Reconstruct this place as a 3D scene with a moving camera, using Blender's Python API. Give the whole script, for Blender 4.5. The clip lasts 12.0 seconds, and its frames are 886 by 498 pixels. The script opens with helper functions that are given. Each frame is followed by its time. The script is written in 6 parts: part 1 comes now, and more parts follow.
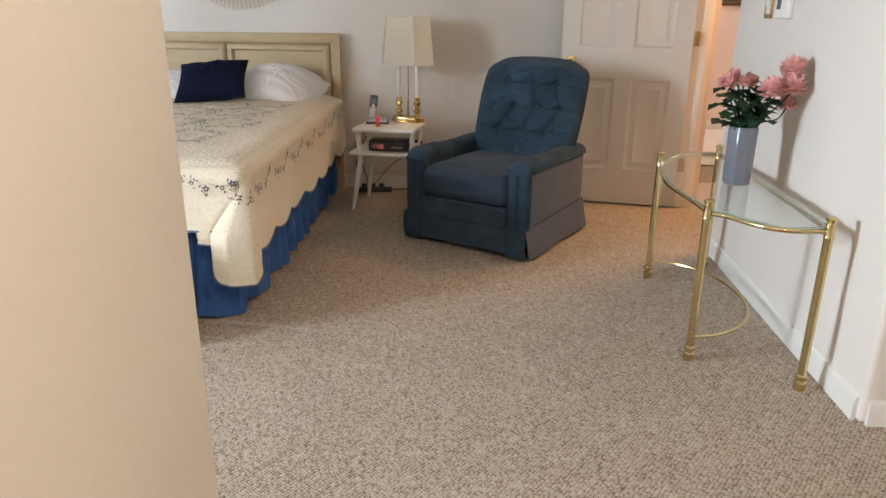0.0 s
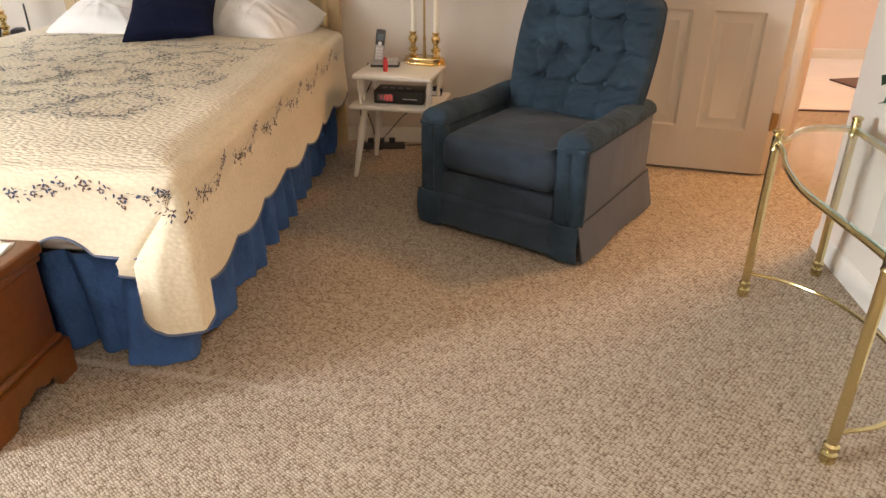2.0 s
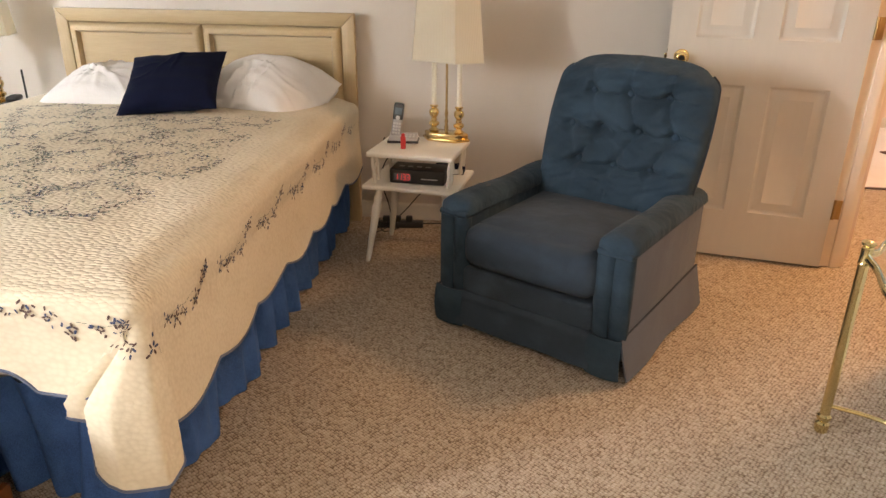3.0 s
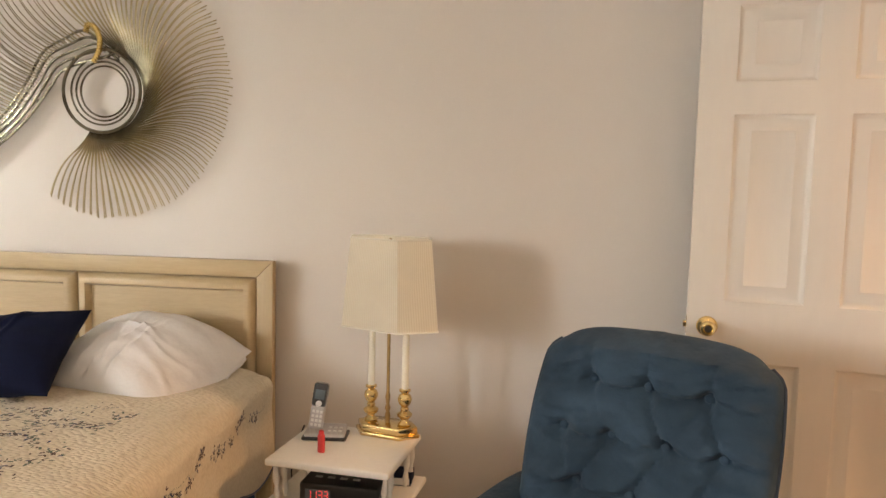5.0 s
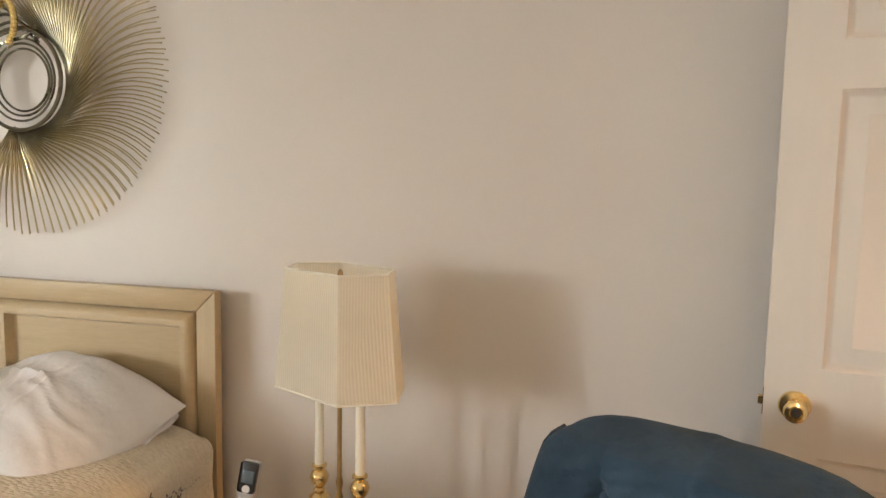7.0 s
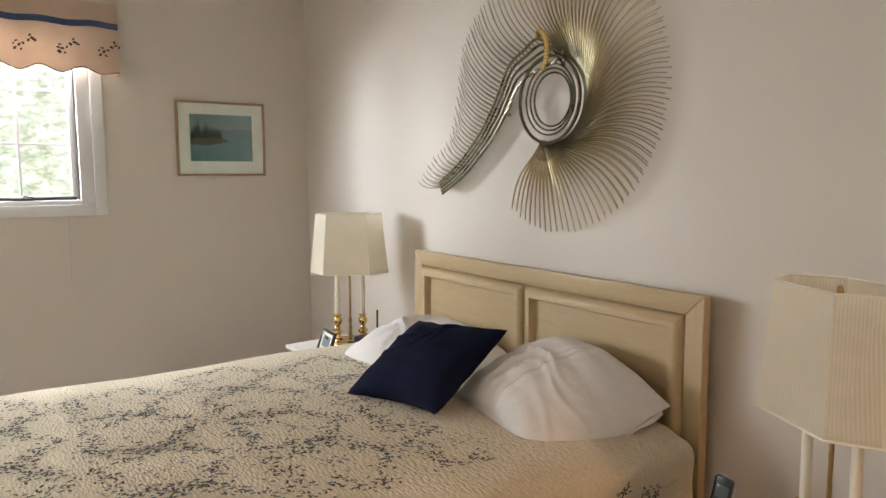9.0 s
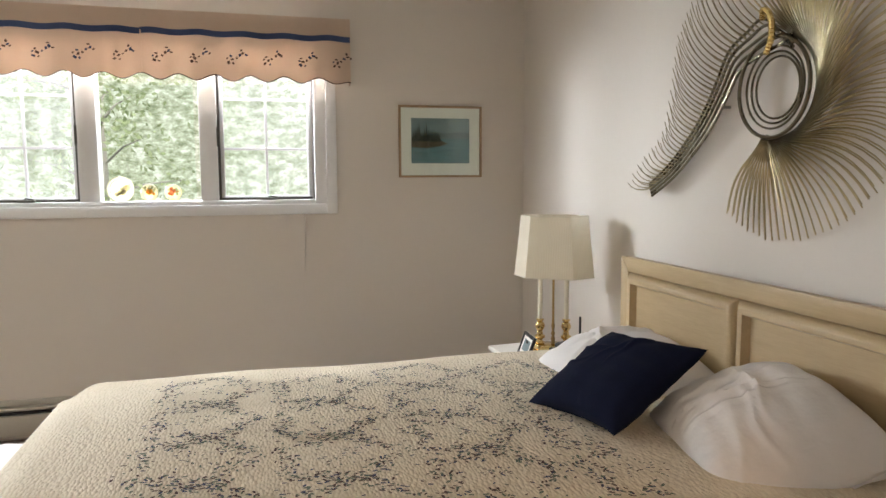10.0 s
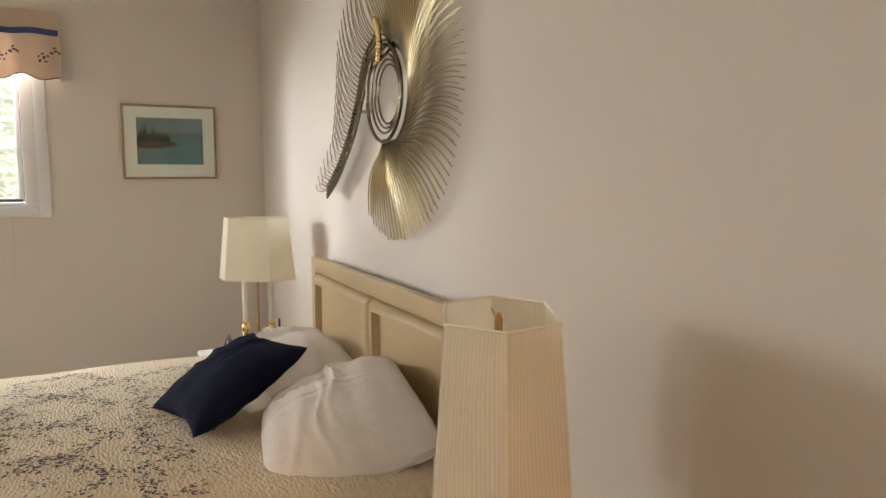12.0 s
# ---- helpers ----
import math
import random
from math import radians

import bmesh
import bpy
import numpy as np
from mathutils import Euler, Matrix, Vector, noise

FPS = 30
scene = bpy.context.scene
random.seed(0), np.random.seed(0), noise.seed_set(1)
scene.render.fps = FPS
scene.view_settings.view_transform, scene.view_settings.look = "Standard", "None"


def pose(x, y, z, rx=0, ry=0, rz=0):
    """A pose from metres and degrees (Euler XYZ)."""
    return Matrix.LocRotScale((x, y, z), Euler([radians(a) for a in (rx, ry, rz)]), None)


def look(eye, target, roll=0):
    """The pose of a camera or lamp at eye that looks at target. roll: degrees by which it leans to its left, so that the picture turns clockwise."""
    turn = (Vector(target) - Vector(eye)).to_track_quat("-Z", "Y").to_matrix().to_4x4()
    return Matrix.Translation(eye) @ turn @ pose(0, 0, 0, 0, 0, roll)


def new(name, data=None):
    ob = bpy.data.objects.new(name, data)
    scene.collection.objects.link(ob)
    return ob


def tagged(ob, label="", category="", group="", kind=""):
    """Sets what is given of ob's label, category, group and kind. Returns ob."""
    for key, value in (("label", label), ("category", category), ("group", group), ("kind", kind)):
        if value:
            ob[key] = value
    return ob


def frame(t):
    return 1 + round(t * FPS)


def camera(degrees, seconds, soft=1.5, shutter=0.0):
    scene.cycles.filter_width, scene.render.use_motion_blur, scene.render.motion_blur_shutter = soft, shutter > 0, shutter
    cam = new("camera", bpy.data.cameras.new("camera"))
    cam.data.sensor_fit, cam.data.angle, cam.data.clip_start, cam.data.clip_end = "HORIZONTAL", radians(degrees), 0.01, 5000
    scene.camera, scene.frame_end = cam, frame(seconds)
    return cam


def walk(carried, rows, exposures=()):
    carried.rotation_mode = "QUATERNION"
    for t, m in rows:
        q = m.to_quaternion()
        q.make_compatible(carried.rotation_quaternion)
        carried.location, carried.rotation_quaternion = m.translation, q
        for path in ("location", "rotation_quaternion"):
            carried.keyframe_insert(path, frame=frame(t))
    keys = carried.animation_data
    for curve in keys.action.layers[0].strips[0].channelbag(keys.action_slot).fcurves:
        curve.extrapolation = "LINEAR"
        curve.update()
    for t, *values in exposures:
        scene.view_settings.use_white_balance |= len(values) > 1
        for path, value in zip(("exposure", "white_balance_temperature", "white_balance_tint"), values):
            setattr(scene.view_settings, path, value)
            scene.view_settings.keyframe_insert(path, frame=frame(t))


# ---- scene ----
cam = camera(64.6, 12.0)
PATH = [
    (0, (0.422, 0.377, 1.235), (0.294, 2.262, 0.579), 0.5),
    (0.5, (0.399, 0.597, 1.23), (0.275, 2.44, 0.464), 0.5),
    (1, (0.351, 0.83, 1.237), (0.227, 2.624, 0.361), 0.4),
    (1.5, (0.32, 1.058, 1.255), (0.175, 2.841, 0.361), 0.3),
    (2, (0.338, 1.316, 1.27), (0.161, 3.097, 0.379), 0.3),
    (2.5, (0.313, 1.541, 1.278), (0.097, 3.321, 0.393), 0.6),
    (3, (0.288, 1.722, 1.304), (0.049, 3.554, 0.537), 0.6),
    (3.5, (0.242, 1.95, 1.327), (0.008, 3.879, 0.855), 1.1),
    (3.7, (0.223, 2.034, 1.304), (-0.006, 3.988, 0.941), 1.2),
    (5.3, (0.331, 2.832, 1.33), (0.107, 4.813, 1.168), 1.3),
    (5.5, (0.343, 2.933, 1.333), (0.141, 4.916, 1.166), 1.2),
    (6, (0.41, 3.176, 1.368), (0.214, 5.158, 1.182), 1.1),
    (6.5, (0.471, 3.323, 1.368), (0.27, 5.305, 1.185), 1.1),
    (7, (0.519, 3.37, 1.386), (0.037, 5.301, 1.193), 1.1),
    (7.2, (0.563, 3.392, 1.398), (-0.096, 5.269, 1.186), 0.5),
    (8.8, (0.597, 3.409, 1.405), (-0.95, 4.66, 1.192), -0.1),
    (9, (0.601, 3.418, 1.405), (-1.037, 4.545, 1.194), -0.2),
    (9.5, (0.622, 3.451, 1.398), (-1.191, 4.267, 1.19), -0.3),
    (10, (0.592, 3.615, 1.397), (-1.331, 4.126, 1.196), -0.3),
    (10.5, (0.595, 3.8, 1.405), (-1.334, 4.289, 1.206), -0.3),
    (11, (0.687, 4.011, 1.4), (-1.235, 4.53, 1.203), -0.3),
    (11.5, (0.782, 4.181, 1.399), (-1.111, 4.796, 1.2), -0.4),
    (12, (0.882, 4.335, 1.395), (-0.91, 5.2, 1.197), -0.2),
]
# levels: the lamps' watts, the brightness outside, the exposure and white balance on the way
DAY1, DAY2, DAY3, DAY4, STRIP, HALL, HALL2, ENTRY, OUTSIDE = 260, 30, 105, 320, 24, 38, 16, 26, 1.05
EXPOSURES = [(0, 0.56, 6000, 9), (1.5, 0.76, 6900, 12), (2.5, 0.86, 7000, 13), (3.7, 0.76, 7100, 14), (5.5, 0.90, 7300, 14), (7.0, 0.84, 6900, 11), (9.0, 0.38, 6700, 11), (10.5, 0.22, 6550, 11), (12, 0.42, 7200, 13)]
walk(cam, [(t, look(eye, target, roll)) for t, eye, target, roll in PATH], EXPOSURES)

# ---- world, sun, large lights ----
world = bpy.data.worlds.new("sky")
scene.world = world
world.use_nodes = True
wn = world.node_tree.nodes
sky = wn.new("ShaderNodeTexSky")
sky.sky_type, sky.sun_disc = "NISHITA", False
sky.sun_elevation, sky.sun_rotation = radians(48), radians(70)
world.node_tree.links.new(sky.outputs[0], wn["Background"].inputs[0])
wn["Background"].inputs[1].default_value = 0.12


WEST_X = -3.55


def lamp(name, kind, power, colour, m, **more):
    data = bpy.data.lights.new(name, kind)
    data.energy, data.color = power, colour
    for key, value in more.items():
        if key == "shape":
            data.shape = value
        elif key == "size":
            data.size = value
        elif key == "size_y":
            data.size_y = value
        elif key == "angle":
            data.angle = value
    ob = new(name, data)
    ob.matrix_world = m
    return ob


lamp("sun", "SUN", 3.0, (1, 0.95, 0.86), look((20, 7, 22), (0, 0, 0)), angle=radians(0.5))
lamp("window_daylight", "AREA", DAY1, (0.92, 0.96, 1.0), look((-4.7, 3.05, 2.95), (-1.8, 3.05, 0.6)), shape="RECTANGLE", size=2.4, size_y=0.8)
lamp("second_window_daylight", "AREA", DAY2, (0.93, 0.96, 1.0), look((-3.9, 0.75, 1.75), (0.3, 3.2, 0.9)), shape="RECTANGLE", size=1.6, size_y=1.4)
lamp("window_head_daylight", "AREA", STRIP, (0.84, 0.91, 1.0), look((WEST_X - 0.04, 3.05, 2.08), (WEST_X + 0.9, 3.05, 1.2)), shape="RECTANGLE", size=1.8, size_y=0.10)
lamp("southwest_daylight", "AREA", DAY3, (0.86, 0.93, 1.0), look((-5.3, -0.5, 1.80), (-3.4, 3.1, 1.60)), shape="RECTANGLE", size=2.2, size_y=1.5)
lamp("side_sky_daylight", "AREA", DAY4, (0.84, 0.91, 1.0), look((-4.9, 0.6, 1.90), (-2.2, 5.2, 1.35)), shape="RECTANGLE", size=1.1, size_y=1.2)
lamp("hall_lamp", "AREA", HALL, (1.0, 0.55, 0.24), look((2.45, 4.75, 2.38), (2.45, 4.75, 0)), shape="RECTANGLE", size=0.5, size_y=0.5)
# added fill that brightens the wall end and near carpet; no lamp seen here
lamp("entry_fill", "AREA", ENTRY, (1.0, 0.82, 0.63), look((0.85, 0.25, 2.37), (0.85, 0.25, 0)), shape="RECTANGLE", size=0.4, size_y=0.4)
lamp("hall_far_lamp", "AREA", HALL2, (1.0, 0.86, 0.78), look((3.6, 7.2, 2.38), (3.6, 7.2, 0)), shape="RECTANGLE", size=0.8, size_y=0.8)


# ---- materials ----
class Nodes:
    def __init__(self, name):
        self.mat = bpy.data.materials.new(name)
        self.mat.use_nodes = True
        self.tree = self.mat.node_tree
        self.bsdf = self.tree.nodes["Principled BSDF"]
        self.out = self.tree.nodes["Material Output"]

    def add(self, kind, **values):
        n = self.tree.nodes.new("ShaderNode" + kind)
        for key, value in values.items():
            n.inputs[key.replace("_", " ")].default_value = value
        return n

    def link(self, a, b):
        self.tree.links.new(a, b)

    def coords(self, scale=(1, 1, 1), turn=(0, 0, 0)):
        t = self.add("TexCoord")
        m = self.add("Mapping")
        m.inputs["Scale"].default_value = scale
        m.inputs["Rotation"].default_value = turn
        self.link(t.outputs["Object"], m.inputs[0])
        return m.outputs[0]

    def ramp(self, fac, stops):
        r = self.add("ValToRGB")
        e = r.color_ramp.elements
        while len(e) < len(stops):
            e.new(0.5)
        for k, (p, c) in enumerate(stops):
            e[k].position, e[k].color = p, (*c, 1)
        self.link(fac, r.inputs[0])
        return r.outputs[0]

    def noise(self, vec, scale, detail=4.0, rough=0.5):
        n = self.add("TexNoise", Scale=scale, Detail=detail, Roughness=rough)
        self.link(vec, n.inputs["Vector"])
        return n.outputs[0]

    def mix(self, a, b, fac, mode="MIX"):
        m = self.add("Mix")
        m.data_type, m.blend_type = "RGBA", mode
        for val, sock in ((fac, m.inputs[0]), (a, m.inputs[6]), (b, m.inputs[7])):
            if isinstance(val, (int, float)):
                sock.default_value = val
            elif isinstance(val, tuple):
                sock.default_value = (*val, 1)
            else:
                self.link(val, sock)
        return m.outputs[2]

    def bump(self, height, strength, distance, under=None):
        b = self.add("Bump", Strength=strength, Distance=distance)
        self.link(height, b.inputs["Height"])
        if under is not None:
            self.link(under, b.inputs["Normal"])
        return b.outputs[0]


def surface(name, colour, rough=0.6, metal=0.0, vary=0.08, scale=3.0, grain=60.0, bump=0.1, dist=0.002, stretch=(1, 1, 1), sheen=0.0, coat=0.0, piece=0.0):
    """A plain surface: broad and fine variation of its colour, fine relief."""
    n = Nodes(name)
    v = n.coords(stretch)
    dark = tuple(c * (1 - vary) for c in colour)
    light = tuple(min(1, c * (1 + vary)) for c in colour)
    broad = n.ramp(n.noise(v, scale), [(0.3, dark), (0.7, light)])
    fine = n.noise(v, grain, 3)
    col = n.mix(broad, n.ramp(fine, [(0.3, dark), (0.7, light)]), 0.4)
    if piece:
        info = n.add("ObjectInfo")
        col = n.mix(col, n.ramp(info.outputs["Random"], [(0, tuple(c * (1 - piece) for c in colour)), (1, tuple(min(1, c * (1 + piece)) for c in colour))]), 0.5)
    n.link(col, n.bsdf.inputs["Base Color"])
    r = n.add("MapRange")
    r.inputs[3].default_value, r.inputs[4].default_value = max(0.02, rough - 0.08), min(1, rough + 0.08)
    n.link(n.noise(v, scale * 4), r.inputs[0])
    n.link(r.outputs[0], n.bsdf.inputs["Roughness"])
    n.bsdf.inputs["Metallic"].default_value = metal
    n.bsdf.inputs["Sheen Weight"].default_value = sheen
    n.bsdf.inputs["Coat Weight"].default_value = coat
    if bump:
        n.link(n.bump(fine, bump, dist), n.bsdf.inputs["Normal"])
    return n.mat


def wood(name, colour, dark, rough=0.35, stretch=(1, 12, 12), coat=0.2):
    n = Nodes(name)
    v = n.coords(stretch)
    g = n.noise(v, 4.0, 8, 0.65)
    fine = n.noise(v, 22.0, 4)
    col = n.mix(n.ramp(g, [(0.25, dark), (0.75, colour)]), n.ramp(fine, [(0.3, dark), (0.7, colour)]), 0.35)
    n.link(col, n.bsdf.inputs["Base Color"])
    n.bsdf.inputs["Roughness"].default_value = rough
    n.bsdf.inputs["Coat Weight"].default_value = coat
    n.link(n.bump(fine, 0.08, 0.001), n.bsdf.inputs["Normal"])
    return n.mat


def carpet_mat():
    n = Nodes("berber_carpet")
    v = n.coords((1, 1, 1), (0, 0, 0.62))
    wob = n.add("TexNoise", Scale=22.0, Detail=3.0)
    n.link(v, wob.inputs["Vector"])
    vv = n.mix(v, wob.outputs[1], 0.012, "ADD")
    st = n.add("Mapping")
    st.inputs["Scale"].default_value = (1.0, 1.45, 0.2)
    n.link(vv, st.inputs[0])
    loop = n.add("TexVoronoi", Scale=88.0, Randomness=0.42)
    n.link(st.outputs[0], loop.inputs["Vector"])
    fine = n.add("TexVoronoi", Scale=250.0, Randomness=1.0)
    n.link(st.outputs[0], fine.inputs["Vector"])
    hue = n.add("SeparateColor")
    n.link(loop.outputs["Color"], hue.inputs[0])
    col = n.ramp(hue.outputs[0], [(0.0, (0.36, 0.29, 0.22)), (0.05, (0.45, 0.38, 0.30)), (0.3, (0.50, 0.43, 0.35)), (0.7, (0.54, 0.465, 0.38)), (1.0, (0.59, 0.52, 0.435))])
    # shade in the gaps between loops and fibres is multiplied into the colour
    gap_shade = n.mix(loop.outputs["Distance"], n.ramp(hue.outputs[1], [(0.0, (0, 0, 0)), (1.0, (0.3, 0.3, 0.3))]), 1.0, "ADD")
    col = n.mix(col, n.ramp(gap_shade, [(0.46, (1, 1, 1)), (0.64, (0.76, 0.70, 0.65)), (0.84, (0.27, 0.20, 0.15))]), 0.85, "MULTIPLY")
    col = n.mix(col, n.ramp(n.noise(v, 1.6, 3), [(0.3, (0.92, 0.91, 0.90)), (0.7, (1, 1, 1))]), 1.0, "MULTIPLY")
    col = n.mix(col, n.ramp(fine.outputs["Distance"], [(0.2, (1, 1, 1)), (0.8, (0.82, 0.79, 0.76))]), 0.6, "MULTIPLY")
    # a pale light streak painted into the carpet, from the bed's foot into the room
    line = n.add("Mapping")
    line.vector_type = "TEXTURE"
    line.inputs["Location"].default_value, line.inputs["Rotation"].default_value = (-0.94, 2.968, 0), (0, 0, radians(-6.4))
    n.link(n.coords(), line.inputs[0])
    along = n.add("SeparateXYZ")
    n.link(line.outputs[0], along.inputs[0])
    off = n.add("Math")
    off.operation = "ABSOLUTE"
    n.link(along.outputs[1], off.inputs[0])
    reach = n.ramp(along.outputs[0], [(0.0, (1, 1, 1)), (0.35, (0.6, 0.6, 0.6)), (0.95, (0, 0, 0))])
    light_streak = n.mix(n.ramp(off.outputs[0], [(0.004, (1, 1, 1)), (0.020, (0, 0, 0))]), reach, 1.0, "MULTIPLY")
    col = n.mix(col, (0.80, 0.76, 0.74), n.mix(light_streak, (0.42, 0.42, 0.42), 1.0, "MULTIPLY"))
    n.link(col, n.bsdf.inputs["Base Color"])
    n.bsdf.inputs["Roughness"].default_value = 0.95
    inv = n.add("MapRange")
    inv.inputs[3].default_value, inv.inputs[4].default_value = 1, 0
    n.link(loop.outputs["Distance"], inv.inputs[0])
    b = n.bump(inv.outputs[0], 0.6, 0.006)
    inv2 = n.add("MapRange")
    inv2.inputs[3].default_value, inv2.inputs[4].default_value = 1, 0
    n.link(fine.outputs["Distance"], inv2.inputs[0])
    n.link(n.bump(inv2.outputs[0], 0.4, 0.003, b), n.bsdf.inputs["Normal"])
    return n.mat


def quilt_mat():
    n = Nodes("quilted_cotton")
    v = n.coords()
    st = n.add("Mapping")
    st.inputs["Scale"].default_value = (1.0, 2.1, 1.6)
    n.link(v, st.inputs[0])
    puff = n.add("TexVoronoi", Scale=54.0, Randomness=0.85)
    n.link(st.outputs[0], puff.inputs["Vector"])
    inv = n.add("MapRange")
    inv.inputs[3].default_value, inv.inputs[4].default_value = 1, 0
    n.link(puff.outputs["Distance"], inv.inputs[0])
    col = n.ramp(n.noise(v, 3.0, 4), [(0.3, (0.69, 0.60, 0.445)), (0.7, (0.77, 0.68, 0.525))])
    # the hollows between puffs carry painted shade besides their relief
    col = n.mix(col, n.ramp(puff.outputs["Distance"], [(0.3, (1, 1, 1)), (0.9, (0.80, 0.76, 0.70))]), 0.5, "MULTIPLY")
    n.link(col, n.bsdf.inputs["Base Color"])
    n.bsdf.inputs["Roughness"].default_value = 0.85
    n.bsdf.inputs["Sheen Weight"].default_value = 0.2
    b = n.bump(inv.outputs[0], 0.8, 0.006)
    # the hanging sides are pulled smoother than the top
    sep = n.add("SeparateXYZ")
    n.link(v, sep.inputs[0])
    flat = n.add("MapRange")
    flat.inputs[1].default_value, flat.inputs[2].default_value = 0.60, 0.655
    flat.inputs[3].default_value, flat.inputs[4].default_value = 0.22, 0.9
    n.link(sep.outputs[2], flat.inputs[0])
    n.link(flat.outputs[0], b.node.inputs["Strength"])
    n.link(n.bump(n.noise(v, 9.0, 4), 0.12, 0.03, b), n.bsdf.inputs["Normal"])
    return n.mat


def cloth(name, colour, vary=0.12, weave=420.0, sheen=0.3, fold=0.0, rough=0.9, through_light=0.0, nap=0.0):
    n = Nodes(name)
    v = n.coords()
    dark = tuple(c * (1 - vary) for c in colour)
    light = tuple(min(1, c * (1 + vary)) for c in colour)
    broad = n.noise(v, 6.0, 5, 0.6)
    fine = n.noise(v, weave, 2)
    col = n.mix(n.ramp(broad, [(0.3, dark), (0.7, light)]), n.ramp(fine, [(0.35, dark), (0.65, light)]), 0.45)
    if nap:
        lo, hi = 1 - nap, 1.0
        swirl = n.noise(n.coords((1.0, 1.0, 1.5)), 5.0, 4, 0.5)
        col = n.mix(col, n.ramp(swirl, [(0.32, (lo, lo, lo)), (0.50, (0.78, 0.78, 0.78)), (0.66, (hi, hi, hi))]), 1.0, "MULTIPLY")
    n.link(col, n.bsdf.inputs["Base Color"])
    n.bsdf.inputs["Roughness"].default_value = rough
    n.bsdf.inputs["Sheen Weight"].default_value = sheen
    n.bsdf.inputs["Specular IOR Level"].default_value = 0.15
    b = n.bump(fine, 0.25, 0.001)
    if fold:
        b = n.bump(n.noise(v, 7.0, 4, 0.5), fold, 0.05, b)
    n.link(b, n.bsdf.inputs["Normal"])
    if through_light:
        tr = n.add("BsdfTranslucent")
        n.link(col, tr.inputs[0])
        mx = n.add("MixShader")
        mx.inputs[0].default_value = through_light
        n.link(n.bsdf.outputs[0], mx.inputs[1])
        n.link(tr.outputs[0], mx.inputs[2])
        n.link(mx.outputs[0], n.out.inputs[0])
    return n.mat


def pleated(name, colour):
    """Pale pleated shade cloth that lets some light through."""
    n = Nodes(name)
    t = n.add("UVMap")
    w = n.add("TexWave", Scale=1.0, Distortion=0.25, Detail=1.0)
    w.wave_type, w.bands_direction = "BANDS", "X"
    m = n.add("Mapping")
    m.inputs["Scale"].default_value = (6.5, 0.6, 1)
    n.link(t.outputs[0], m.inputs[0])
    n.link(m.outputs[0], w.inputs["Vector"])
    v = n.coords()
    col = n.ramp(n.noise(v, 8.0), [(0.3, tuple(c * 0.94 for c in colour)), (0.7, colour)])
    # pleat valleys are shaded in the colour as well as in the bump
    col = n.mix(col, n.ramp(w.outputs[0], [(0, (0.88, 0.85, 0.80)), (0.5, (1, 1, 1))]), 0.6, "MULTIPLY")
    n.link(col, n.bsdf.inputs["Base Color"])
    n.bsdf.inputs["Roughness"].default_value = 0.8
    n.link(n.bump(w.outputs[0], 0.5, 0.002), n.bsdf.inputs["Normal"])
    tr = n.add("BsdfTranslucent")
    n.link(col, tr.inputs[0])
    mx = n.add("MixShader")
    mx.inputs[0].default_value = 0.5
    n.link(n.bsdf.outputs[0], mx.inputs[1])
    n.link(tr.outputs[0], mx.inputs[2])
    n.link(mx.outputs[0], n.out.inputs[0])
    return n.mat


def glass_mat(name, tint=(0.97, 1, 0.985), rough=0.0):
    n = Nodes(name)
    tr = n.add("BsdfTransparent", Color=(*tint, 1))
    gl = n.add("BsdfGlossy", Color=(1, 1, 1, 1), Roughness=rough)
    lw = n.add("LayerWeight", Blend=0.5)
    pw = n.add("Math")
    pw.operation = "POWER"
    pw.inputs[1].default_value = 5.0
    n.link(lw.outputs["Facing"], pw.inputs[0])
    fr = n.add("MapRange")
    fr.inputs[3].default_value, fr.inputs[4].default_value = 0.03, 0.55
    n.link(pw.outputs[0], fr.inputs[0])
    mx = n.add("MixShader")
    n.link(fr.outputs[0], mx.inputs[0])
    n.link(tr.outputs[0], mx.inputs[1])
    n.link(gl.outputs[0], mx.inputs[2])
    n.link(mx.outputs[0], n.out.inputs[0])
    return n.mat


def foliage_backdrop():
    """Overexposed sunlit woods far outside the window."""
    n = Nodes("sunlit_woods")
    v = n.coords((1, 1, 1))
    big = n.noise(v, 0.45, 3)
    vs = n.coords((1, 1, 1.9))
    leaf = n.noise(vs, 3.4, 9, 0.78)
    stem = n.noise(n.coords((1, 1, 0.07)), 2.2, 2)
    col = n.ramp(leaf, [(0.38, (0.26, 0.30, 0.19)), (0.46, (0.44, 0.48, 0.34)), (0.52, (0.66, 0.69, 0.56)), (0.60, (1.0, 1.0, 0.96))])
    col = n.mix(col, n.ramp(stem, [(0.34, (0.55, 0.54, 0.50)), (0.40, (1, 1, 1))]), 0.6, "MULTIPLY")
    em = n.add("Emission")
    n.link(n.mix(col, n.ramp(big, [(0.35, (0.84, 0.90, 0.76)), (0.65, (1, 1, 1))]), 0.7, "MULTIPLY"), em.inputs[0])
    em.inputs[1].default_value = OUTSIDE
    n.link(em.outputs[0], n.out.inputs[0])
    return n.mat


def screen_mat():
    """Fine insect screen: mostly open, its threads lit pale."""
    n = Nodes("insect_screen")
    tr, di = n.add("BsdfTransparent"), n.add("BsdfTranslucent")
    di.inputs[0].default_value = (0.75, 0.75, 0.74, 1)
    mx = n.add("MixShader")
    mx.inputs[0].default_value = 0.035
    n.link(tr.outputs[0], mx.inputs[1])
    n.link(di.outputs[0], mx.inputs[2])
    n.link(mx.outputs[0], n.out.inputs[0])
    return n.mat


